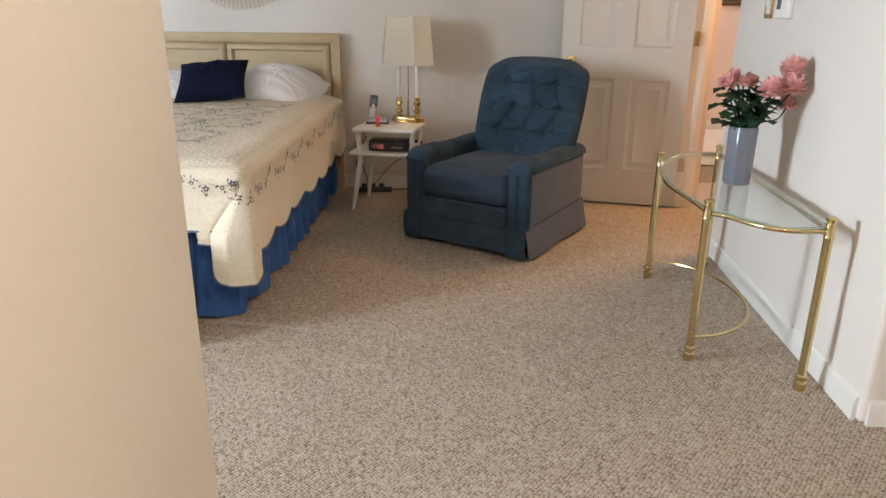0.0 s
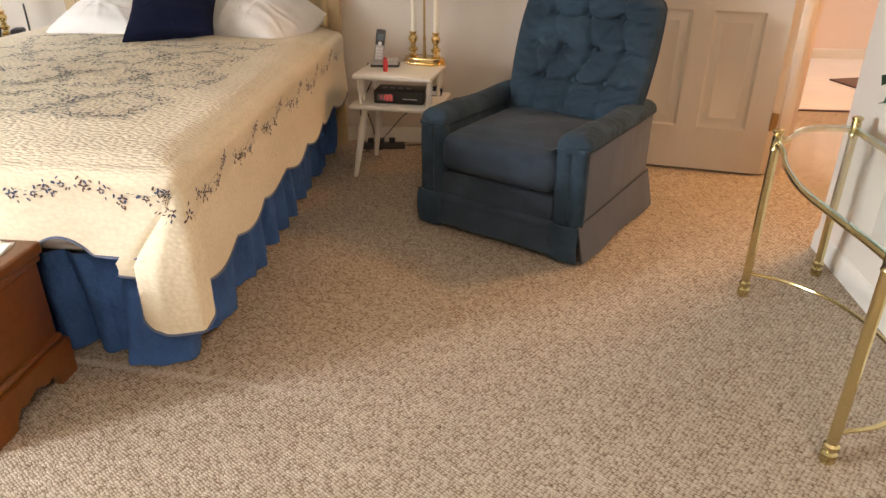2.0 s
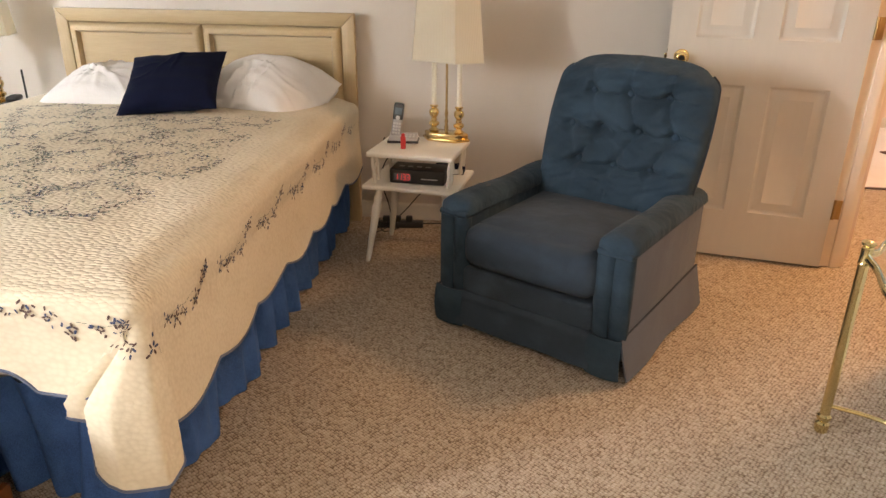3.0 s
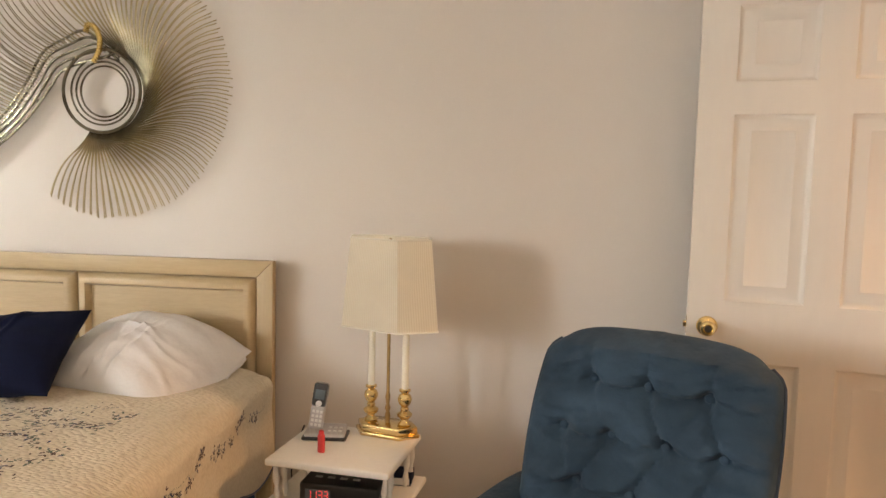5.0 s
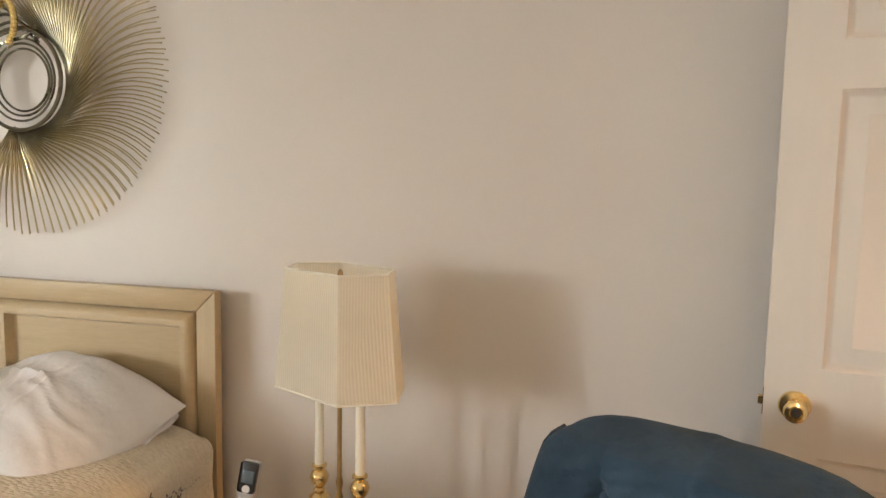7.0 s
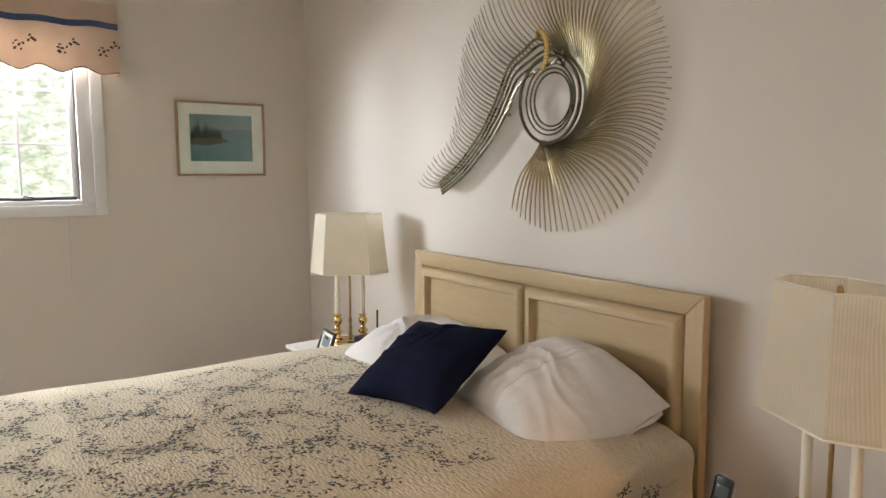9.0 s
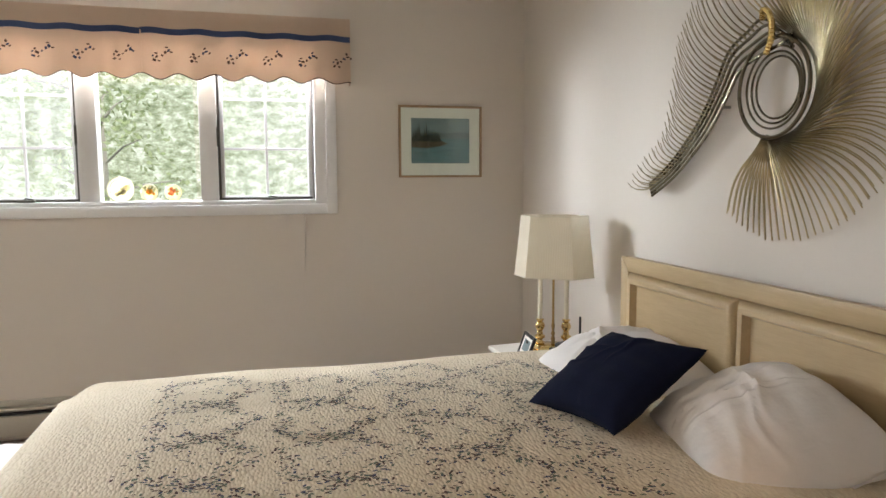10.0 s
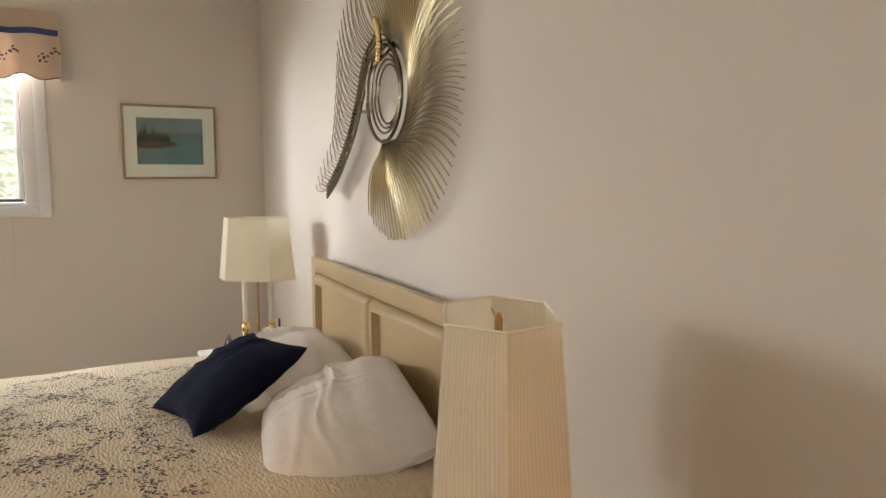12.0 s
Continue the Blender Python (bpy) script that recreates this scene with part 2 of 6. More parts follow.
M = dict(
    screen_mesh=screen_mat(),
    wall=surface("painted_plaster", (0.70, 0.645, 0.580), 0.75, vary=0.025, scale=1.3, grain=260, bump=0.08, dist=0.001),
    hall_wall=surface("hall_plaster", (0.76, 0.66, 0.61), 0.75, vary=0.03, scale=1.3, grain=220, bump=0.06, dist=0.001),
    ceiling=surface("ceiling_paint", (0.78, 0.77, 0.74), 0.85, vary=0.03, grain=180, bump=0.15),
    base_paint=surface("greyed_baseboard_paint", (0.68, 0.66, 0.61), 0.5, vary=0.05, grain=60, bump=0.05),
    trim=surface("cream_trim_paint", (0.84, 0.76, 0.65), 0.4, vary=0.03, grain=90, bump=0.04),
    white=surface("white_gloss_paint", (0.80, 0.78, 0.73), 0.35, vary=0.04, grain=70, bump=0.05),
    door=surface("door_paint", (0.66, 0.61, 0.535), 0.42, vary=0.03, scale=2, grain=40, bump=0.06, dist=0.001, stretch=(1, 1, 0.2)),
    vinyl=surface("white_window_vinyl", (0.80, 0.80, 0.80), 0.35, vary=0.03, bump=0.02),
    bronze=surface("dark_bronze", (0.05, 0.043, 0.036), 0.4, metal=0.5, vary=0.2, bump=0.05),
    carpet=carpet_mat(),
    quilt=quilt_mat(),
    skirt=cloth("blue_chambray", (0.048, 0.115, 0.310), 0.42, 420, 0.0, 0.9),
    binding=cloth("slate_blue_binding", (0.11, 0.13, 0.20), 0.2),
    navy=cloth("navy_cotton", (0.0050, 0.0080, 0.027), 0.25, 300, 0.0, 0.12),
    linen=cloth("white_pillowcase", (0.86, 0.84, 0.83), 0.02, 500, 0.05, 0.30, through_light=0.08),
    sheet=cloth("white_sheet", (0.78, 0.77, 0.75), 0.03, 500, 0.05),
    velour=cloth("blue_grey_velour", (0.035, 0.062, 0.091), 0.2, 700, 0.04, 0.6, nap=0.36),
    seat=cloth("grey_blue_seat_velour", (0.042, 0.062, 0.090), 0.2, 700, 0.04, 0.35, nap=0.22),
    velour_side=cloth("grey_blue_side_cloth", (0.098, 0.108, 0.135), 0.12, 500, 0.08, 0.2),
    piping=cloth("dark_piping", (0.03, 0.04, 0.055), 0.1, 400, 0.1),
    oak=wood("pale_limed_oak", (0.56, 0.43, 0.25), (0.45, 0.335, 0.19), 0.42),
    oakv=wood("pale_limed_oak_upright", (0.53, 0.41, 0.24), (0.43, 0.32, 0.18), 0.55, (12, 12, 1), 0.05),
    maple=wood("honey_maple", (0.215, 0.066, 0.012), (0.135, 0.038, 0.006), 0.3, (1, 10, 10), 0.3),
    brass=surface("polished_brass", (0.76, 0.57, 0.27), 0.18, metal=1.0, vary=0.06, bump=0.02),
    pale_brass=surface("pale_satin_brass", (0.66, 0.56, 0.30), 0.16, metal=1.0, vary=0.05, bump=0.02),
    wire=surface("champagne_wire", (0.40, 0.33, 0.20), 0.42, metal=1.0, vary=0.1, bump=0.05),
    aged=surface("dull_brass", (0.17, 0.145, 0.10), 0.28, metal=1.0, vary=0.2, bump=0.05),
    steel=surface("satin_nickel", (0.42, 0.40, 0.35), 0.28, metal=1.0, vary=0.08, bump=0.04),
    gold=surface("bright_gold_leaf", (0.90, 0.68, 0.28), 0.2, metal=1.0, vary=0.1, bump=0.3, dist=0.004, grain=30),
    candle=surface("ivory_candle_tube", (0.82, 0.78, 0.66), 0.45, vary=0.03, bump=0.02),
    shade=pleated("pleated_ivory_shade", (0.95, 0.90, 0.77)),
    black=surface("black_plastic", (0.018, 0.018, 0.02), 0.4, vary=0.2, bump=0.05),
    grey=surface("silver_plastic", (0.42, 0.42, 0.43), 0.4, metal=0.3, vary=0.06, bump=0.05),
    key=surface("pale_keys", (0.62, 0.62, 0.62), 0.5, vary=0.05, bump=0),
    screen=surface("grey_screen", (0.10, 0.13, 0.15), 0.15, vary=0.1, bump=0),
    red=surface("red_plastic", (0.55, 0.03, 0.03), 0.35, vary=0.1, bump=0.02),
    ceramic=surface("grey_ceramic", (0.155, 0.17, 0.205), 0.18, vary=0.06, bump=0.02, coat=0.5),
    leaf=surface("dark_green_leaf", (0.018, 0.050, 0.020), 0.55, vary=0.4, scale=20, bump=0.2),
    petal=surface("pink_petal", (0.86, 0.43, 0.39), 0.7, vary=0.32, scale=55, bump=0.1),
    paper=surface("mat_board", (0.86, 0.84, 0.80), 0.8, vary=0.02, bump=0.03),
    frame_wood=surface("pale_gilt_frame", (0.38, 0.26, 0.15), 0.4, metal=0.2, vary=0.1),
    dark_frame=surface("dark_wood_frame", (0.07, 0.03, 0.02), 0.4, vary=0.2),
    tile=surface("white_hall_floor", (0.74, 0.72, 0.70), 0.35, vary=0.06, scale=2.0, grain=9, bump=0.03),
    rug=surface("brown_rug", (0.16, 0.10, 0.08), 0.95, vary=0.3, grain=120, bump=0.5, dist=0.004),
    heater=surface("beige_heater_enamel", (0.46, 0.43, 0.37), 0.4, metal=0.2, vary=0.04, bump=0.03),
    fleece=cloth("white_patterned_throw", (0.78, 0.77, 0.75), 0.05, 160, 0.3, 0.6),
    throw_leaf=cloth("grey_printed_leaf", (0.52, 0.51, 0.50), 0.08, 160, 0.2),
    valance=cloth("peach_linen_valance", (0.66, 0.52, 0.41), 0.05, 420, 0.1, 0.1, through_light=0.22),
    stitch_blue=cloth("blue_embroidery", (0.055, 0.07, 0.13), 0.3, 300, 0.1),
    stitch_sage=cloth("sage_embroidery", (0.15, 0.185, 0.14), 0.3, 300, 0.1),
    stitch_brown=cloth("mauve_brown_embroidery", (0.11, 0.07, 0.06), 0.3, 300, 0.1),
    pane=glass_mat("window_glass"),
    tabletop=glass_mat("table_glass", (0.965, 0.99, 0.98)),
    glass_edge=surface("green_glass_edge", (0.30, 0.40, 0.36), 0.1, vary=0.05, bump=0, coat=0.5),
    cord=surface("pale_cord", (0.6, 0.57, 0.52), 0.7, bump=0),
    sky_paint=surface("painted_sky", (0.20, 0.27, 0.29), 0.8, vary=0.15, scale=8, grain=30, bump=0.02, stretch=(1, 1, 3)),
    water_paint=surface("painted_water", (0.12, 0.22, 0.25), 0.8, vary=0.3, scale=14, grain=40, bump=0.02, stretch=(1, 0.6, 5)),
    tree_paint=surface("painted_pines", (0.020, 0.030, 0.028), 0.8, vary=0.4, scale=20, bump=0.02),
    hill_paint=surface("painted_far_shore", (0.15, 0.20, 0.22), 0.8, vary=0.2, scale=20, bump=0.02),
    shore_paint=surface("painted_shore", (0.10, 0.085, 0.06), 0.8, vary=0.4, scale=20, bump=0.02),
    woods=foliage_backdrop(),
    bark=surface("bark", (0.44, 0.42, 0.37), 0.9, vary=0.3, bump=0.5, dist=0.01),
    ground=surface("forest_ground", (0.12, 0.14, 0.06), 0.95, vary=0.4, scale=0.6, bump=0.5),
    stained_green=surface("painted_glass_green", (0.36, 0.40, 0.20), 0.2, vary=0.4, scale=40, bump=0),
    stained_red=surface("painted_glass_red", (0.70, 0.16, 0.06), 0.2, vary=0.4, scale=40, bump=0),
    stained_clear=surface("painted_glass_cream", (0.60, 0.58, 0.40), 0.2, vary=0.3, scale=40, bump=0),
)


# ---- mesh helpers ----
def mesh_of(name, bm, material, smooth=True):
    me = bpy.data.meshes.new(name)
    bm.normal_update()
    bm.to_mesh(me)
    bm.free()
    for m in material if isinstance(material, (list, tuple)) else [material]:
        me.materials.append(m)
    if smooth:
        me.polygons.foreach_set("use_smooth", [True] * len(me.polygons))
        me.set_sharp_from_angle(angle=radians(38))
    return me


def part(name, bm, material, parent=None, label="", kind="", m=None):
    """Links a bmesh as one mesh object, under a thing or a part."""
    ob = new(name, mesh_of(name, bm, material))
    ob.parent = parent
    if m is not None:
        ob.matrix_basis = m
    return tagged(ob, label, kind=kind)


def thing(name, label, category, group="", m=None):
    ob = new(name)
    ob.empty_display_size = 0.1
    if m is not None:
        ob.matrix_basis = m
    return tagged(ob, label, category, group)


def box(x0, x1, y0, y1, z0, z1, bevel=0.0, seg=2, bm=None, m=None):
    own = bmesh.new()
    bmesh.ops.create_cube(own, size=1)
    for v in own.verts:
        v.co = ((x0 + x1) / 2 + v.co.x * (x1 - x0), (y0 + y1) / 2 + v.co.y * (y1 - y0), (z0 + z1) / 2 + v.co.z * (z1 - z0))
    if bevel:
        bmesh.ops.bevel(own, geom=own.edges[:], offset=bevel, segments=seg, profile=0.5, affect="EDGES")
    if m is not None:
        own.transform(m)
    return join(own, bm)


def join(own, bm):
    if bm is None:
        return own
    me = bpy.data.meshes.new("tmp")
    own.to_mesh(me)
    own.free()
    bm.from_mesh(me)
    bpy.data.meshes.remove(me)
    return bm


def lathe(profile, n=20, centre=(0, 0), bm=None, m=None, squash=1.0):
    """Turns (radius, z) pairs about an upright axis."""
    own = bmesh.new()
    rings = []
    for r, z in profile:
        rings.append([own.verts.new((centre[0] + r * math.cos(a * math.tau / n), centre[1] + squash * r * math.sin(a * math.tau / n), z)) for a in range(n)])
    for a, b in zip(rings, rings[1:]):
        for k in range(n):
            own.faces.new((a[k], a[(k + 1) % n], b[(k + 1) % n], b[k]))
    own.faces.new(list(reversed(rings[0])))
    own.faces.new(rings[-1])
    if m is not None:
        own.transform(m)
    return join(own, bm)


def tube(points, radius, n=8, bm=None, closed=False):
    """A round bar along points; radius: one number or one for each point."""
    own = bmesh.new()
    pts = [Vector(p) for p in points]
    rad = radius if isinstance(radius, (list, tuple)) else [radius] * len(pts)
    rings, side = [], None
    for i, p in enumerate(pts):
        a = pts[i - 1] if (i or closed) else p
        b = pts[(i + 1) % len(pts)] if (i < len(pts) - 1 or closed) else p
        d = (b - a).normalized()
        if side is None:
            side = d.cross(Vector((0, 0, 1)) if abs(d.z) < 0.9 else Vector((1, 0, 0))).normalized()
        side = (side - d * side.dot(d)).normalized()
        up = d.cross(side)
        rings.append([own.verts.new(p + (side * math.cos(k * math.tau / n) + up * math.sin(k * math.tau / n)) * rad[i]) for k in range(n)])
    pairs = list(zip(rings, rings[1:])) + ([(rings[-1], rings[0])] if closed else [])
    for a, b in pairs:
        for k in range(n):
            own.faces.new((a[k], b[k], b[(k + 1) % n], a[(k + 1) % n]))
    if not closed:
        own.faces.new(rings[0])
        own.faces.new(list(reversed(rings[-1])))
    bmesh.ops.recalc_face_normals(own, faces=own.faces[:])
    return join(own, bm)


def spline(points, steps=8):
    """A smooth line through points."""
    p = [Vector(q) for q in points]
    p = [p[0] * 2 - p[1]] + p + [p[-1] * 2 - p[-2]]
    out = []
    for i in range(1, len(p) - 2):
        for k in range(steps):
            t = k / steps
            out.append(0.5 * ((2 * p[i]) + (p[i + 1] - p[i - 1]) * t + (2 * p[i - 1] - 5 * p[i] + 4 * p[i + 1] - p[i + 2]) * t * t + (3 * p[i] - p[i - 1] - 3 * p[i + 1] + p[i + 2]) * t ** 3))
    out.append(p[-2])
    return out


def grid(f, nu, nv, thick=0.0, bm=None, uv=False):
    """A sheet from f(u, v), u and v from 0 to 1, thickened along its normals."""
    own = bmesh.new()
    vs = [[own.verts.new(f(i / nu, j / nv)) for j in range(nv + 1)] for i in range(nu + 1)]
    for i in range(nu):
        for j in range(nv):
            own.faces.new((vs[i][j], vs[i + 1][j], vs[i + 1][j + 1], vs[i][j + 1]))
    if thick:
        own.normal_update()
        low = [[own.verts.new(v.co - v.normal * thick) for v in row] for row in vs]
        for i in range(nu):
            for j in range(nv):
                own.faces.new((low[i][j + 1], low[i + 1][j + 1], low[i + 1][j], low[i][j]))
        rim = [(i, 0) for i in range(nu)] + [(nu, j) for j in range(nv)] + [(i, nv) for i in range(nu, 0, -1)] + [(0, j) for j in range(nv, 0, -1)]
        for (a, b), (c, d) in zip(rim, rim[1:] + rim[:1]):
            own.faces.new((vs[c][d], vs[a][b], low[a][b], low[c][d]))
    return join(own, bm)


def prism(outline, z0, z1, bm=None, bevel=0.0, m=None):
    """An upright solid over a flat outline of (x, y)."""
    own = bmesh.new()
    a = [own.verts.new((x, y, z0)) for x, y in outline]
    b = [own.verts.new((x, y, z1)) for x, y in outline]
    own.faces.new(list(reversed(a)))
    own.faces.new(b)
    for k in range(len(a)):
        own.faces.new((a[k], a[(k + 1) % len(a)], b[(k + 1) % len(a)], b[k]))
    bmesh.ops.recalc_face_normals(own, faces=own.faces[:])
    if bevel:
        bmesh.ops.bevel(own, geom=own.edges[:], offset=bevel, segments=2, profile=0.5, affect="EDGES")
    if m is not None:
        own.transform(m)
    return join(own, bm)


def structure(name, bm, material, label=""):
    return tagged(part(name, bm, material), label or name.replace("_", " "), kind="structure")


# ---- the room ----
NORTH, WEST, EAST, SOUTH, TOP = 5.24, -3.55, 1.60, -0.45, 2.52
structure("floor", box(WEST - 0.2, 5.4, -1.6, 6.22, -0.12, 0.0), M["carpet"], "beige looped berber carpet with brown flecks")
structure("hall_floor", box(1.72, 5.4, 6.222, 8.1, -0.12, 0.004), M["tile"], "pale hall floor")
structure("ceiling", box(WEST - 0.2, 5.4, -1.6, 8.1, TOP, TOP + 0.1), M["ceiling"], "white painted ceiling")
structure("wall_north", box(WEST - 0.14, 1.72, NORTH, NORTH + 0.12, 0, TOP), M["wall"], "plain off-white painted wall")
structure("wall_south", box(WEST - 0.14, -0.102, SOUTH - 0.12, SOUTH, 0, TOP), M["wall"], "plain off-white painted wall")
structure("wall_entry_left", box(-0.10, 0.107, -1.5, 1.062, 0, TOP, 0.006), M["trim"], "cream painted wall end")
structure("wall_entry_back", box(-0.10, 2.6, -1.62, -1.502, 0, TOP), M["wall"], "plain off-white painted wall")
structure("wall_east", box(EAST, EAST + 0.12, 2.37, 4.06, 0, TOP, 0.018, 3), M["wall"], "off-white wall with rounded corners")
structure("wall_entry_return", box(EAST + 0.122, 2.6, 2.37, 2.49, 0, TOP), M["wall"], "off-white return wall")
structure("wall_entry_right", box(2.6, 2.72, -1.6, 2.49, 0, TOP), M["wall"], "plain off-white painted wall")
structure("wall_hall_inner", box(1.722, 1.80, 5.02, NORTH + 0.12, 0, TOP), M["hall_wall"], "pinkish hall wall")
structure("wall_hall_left", box(1.60, 1.72, 5.362, 8.1, 0, TOP), M["hall_wall"], "pinkish hall wall")
structure("wall_hall_far", box(1.60, 5.4, 8.10, 8.22, 0, TOP), M["hall_wall"], "pinkish hall wall")
structure("wall_hall_right", box(5.4, 5.52, 2.4, 8.1, 0, TOP), M["hall_wall"], "pinkish hall wall")
structure("wall_hall_near", box(2.722, 5.4, 2.37, 2.49, 0, TOP), M["hall_wall"], "pinkish hall wall")
structure("wall_door_head", box(EAST, EAST + 0.12, 4.062, NORTH - 0.002, 2.08, TOP), M["wall"], "wall over the doorway")

# the west wall round its two windows
W1 = (2.08, 4.02, 1.25, 2.18)
W2 = (0.05, 1.45, 0.75, 2.18)
bm = bmesh.new()
for y0, y1, z0, z1 in ((SOUTH - 0.12, W2[0], 0, TOP), (W2[0], W2[1], 0, W2[2]), (W2[0], W2[1], W2[3], TOP), (W2[1], W1[0], 0, TOP), (W1[0], W1[1], 0, W1[2]), (W1[0], W1[1], W1[3], TOP), (W1[1], NORTH, 0, TOP)):
    box(WEST - 0.14, WEST, y0, y1, z0, z1, bm=bm)
bmesh.ops.remove_doubles(bm, verts=bm.verts[:], dist=0.0001)
structure("wall_west", bm, M["wall"], "off-white wall with windows")


def baseboard(name, a, b, turn_in):
    """A moulded board from a to b, standing out by the vector turn_in."""
    a, b, t = Vector((*a, 0)), Vector((*b, 0)), Vector((*turn_in, 0))
    own = bmesh.new()
    rows = []
    for p in (a, b):
        rows.append([own.verts.new(p + t * d + Vector((0, 0, z))) for d, z in ((0, 0.001), (1, 0.001), (1, 0.070), (0.55, 0.083), (0, 0.088))])
    for k in range(5):
        own.faces.new((rows[0][k], rows[0][(k + 1) % 5], rows[1][(k + 1) % 5], rows[1][k]))
    own.faces.new(rows[0])
    own.faces.new(rows[1])
    bmesh.ops.recalc_face_normals(own, faces=own.faces[:])
    return structure(name, own, M["base_paint"], "painted baseboard")


baseboard("baseboard", (-3.55, NORTH), (1.59, NORTH), (0, -0.014))
baseboard("baseboard", (EAST, 2.39), (EAST, 4.04), (-0.014, 0))
baseboard("baseboard", (1.62, 2.37), (2.6, 2.37), (0, -0.014))
baseboard("baseboard", (1.8, 8.1), (5.4, 8.1), (0, -0.016))
baseboard("baseboard", (EAST + 0.01, 4.06), (EAST + 0.11, 4.06), (0, 0.012))

# door casing on the far jamb of the doorway
bm = box(1.60, 1.735, 4.905, 5.02, 0, 2.08, 0.004)
structure("door_jamb", bm, M["trim"], "cream painted door jamb")
structure("jamb_stop", box(1.672, 1.712, 4.892, 4.9045, 0, 2.06, 0.002), M["trim"], "door stop strip")
structure("casing", box(1.585, 1.5995, 4.93, 5.0, 0, 2.14, 0.004), M["trim"], "cream door casing")
structure("wall_door_side", box(EAST + 0.002, EAST + 0.118, 5.022, NORTH - 0.002, 0, 2.078), M["wall"], "wall beside the doorway")


# ---- windows ----
def window(name, y0, y1, z0, z1, bays, sashes):
    """Frame, mullions, sashes with their grids and panes, set in the west wall. bays: (y0, y1) of each opening."""
    win = tagged(new(name), "white vinyl casement window", kind="structure")
    x0, x1 = WEST - 0.14, WEST + 0.002
    bm = bmesh.new()
    box(x0, x1, y0, bays[0][0], z0, z1, 0.003, bm=bm)
    box(x0, x1, bays[-1][1], y1, z0, z1, 0.003, bm=bm)
    box(x0, x1, bays[0][0], bays[-1][1], z0, z0 + 0.028, 0.003, bm=bm)
    box(x0, x1, bays[0][0], bays[-1][1], z1 - 0.03, z1, 0.003, bm=bm)
    for a, b in zip(bays, bays[1:]):
        box(x0 + 0.02, x1 - 0.01, a[1], b[0], z0 + 0.028, z1 - 0.03, 0.003, bm=bm)
    part("window_frame", bm, M["vinyl"], win)
    bm = bmesh.new()
    for a, b, c, d in ((y0 - 0.055, y0 + 0.004, z0 - 0.055, z1 + 0.055), (y1 - 0.004, y1 + 0.055, z0 - 0.055, z1 + 0.055)):
        box(WEST + 0.0025, WEST + 0.020, a, b, c, d, 0.004, bm=bm)
    for c, d in ((z0 - 0.055, z0 + 0.004), (z1 - 0.004, z1 + 0.055)):
        box(WEST + 0.0025, WEST + 0.019, y0 + 0.0045, y1 - 0.0045, c, d, 0.004, bm=bm)
    part("window_casing", bm, M["vinyl"], win, "white painted casing")
    for (a, b), kind in zip(bays, sashes):
        c, d = z0 + 0.03, z1 - 0.032
        if kind == "open":
            bm = bmesh.new()
            w = 0.014
            wa, wb = (w, 0.006) if a > (y0 + y1) / 2 else (0.006, w)
            box(WEST - 0.060, WEST - 0.030, a, a + wa, c, d, 0.002, bm=bm)
            box(WEST - 0.060, WEST - 0.030, b - wb, b, c, d, 0.002, bm=bm)
            box(WEST - 0.060, WEST - 0.030, a + w, b - w, c, c + w, 0.002, bm=bm)
            box(WEST - 0.060, WEST - 0.030, a + w, b - w, d - w, d, 0.002, bm=bm)
            part("sash", bm, M["bronze"], win, "dark weatherstrip sash edge")
            bm = bmesh.new()
            g = 0.034
            box(WEST - 0.095, WEST - 0.062, a + 0.004, a + g, c, d, 0.002, bm=bm)
            box(WEST - 0.095, WEST - 0.062, b - g, b - 0.004, c, d, 0.002, bm=bm)
            box(WEST - 0.095, WEST - 0.062, a + g, b - g, c, c + 0.022, 0.002, bm=bm)
            box(WEST - 0.095, WEST - 0.062, a + g, b - g, d - 0.03, d, 0.002, bm=bm)
            part("sash_frame", bm, M["vinyl"], win)
            mid = (a + b) / 2
            bars = [(mid - 0.007, mid + 0.007, c + 0.02, d - 0.02)]
            part("muntin", box(WEST - 0.088, WEST - 0.074, *bars[0], 0.002), M["vinyl"], win)
            for k in (1, 2):
                z = c + 0.01 + (d - c - 0.03) * k / 3
                part("muntin", box(WEST - 0.087, WEST - 0.075, a + g, b - g, z - 0.007, z + 0.007, 0.002), M["vinyl"], win)
            bm = box(WEST - 0.028, WEST - 0.004, mid - 0.045, mid + 0.055, c - 0.001, c + 0.012, 0.004)
            tube([(WEST - 0.014, mid, c + 0.010), (WEST - 0.004, mid + 0.01, c + 0.022), (WEST + 0.004, mid + 0.05, c + 0.014)], 0.004, bm=bm)
            part("crank_handle", bm, M["bronze"], win, "dark folding crank handle")
            e = a if a > (y0 + y1) / 2 else b - 0.006
            bm = box(WEST - 0.030, WEST - 0.008, e - 0.006, e + 0.012, c + 0.30, c + 0.41, 0.003)
            part("sash_lock", bm, M["bronze"], win)
        p = box(WEST - 0.083, WEST - 0.079, a + 0.03, b - 0.03, c + 0.01, d - 0.02)
        if kind == "open":
            scr = part("insect_screen", box(WEST - 0.0565, WEST - 0.0560, a + 0.014, b - 0.014, c + 0.014, d - 0.014), M["screen_mesh"], win, "fine grey insect screen")
            scr.visible_shadow = False
        pane = part("pane", p, M["pane"], win)
        pane.visible_shadow = False
    return win


window("window_1", *W1, [(2.16, 2.70), (2.80, 3.32), (3.415, 3.95)], ("open", "fixed", "open"))
window("window_2", *W2, [(0.12, 0.72), (0.78, 1.38)], ("fixed", "fixed"))
structure("window_cord", tube(spline([(WEST + 0.012, 3.885, 1.24), (WEST + 0.012, 3.885, 1.05), (WEST + 0.012, 3.879, 0.86)]), 0.0018), M["cord"], "thin blind cord")


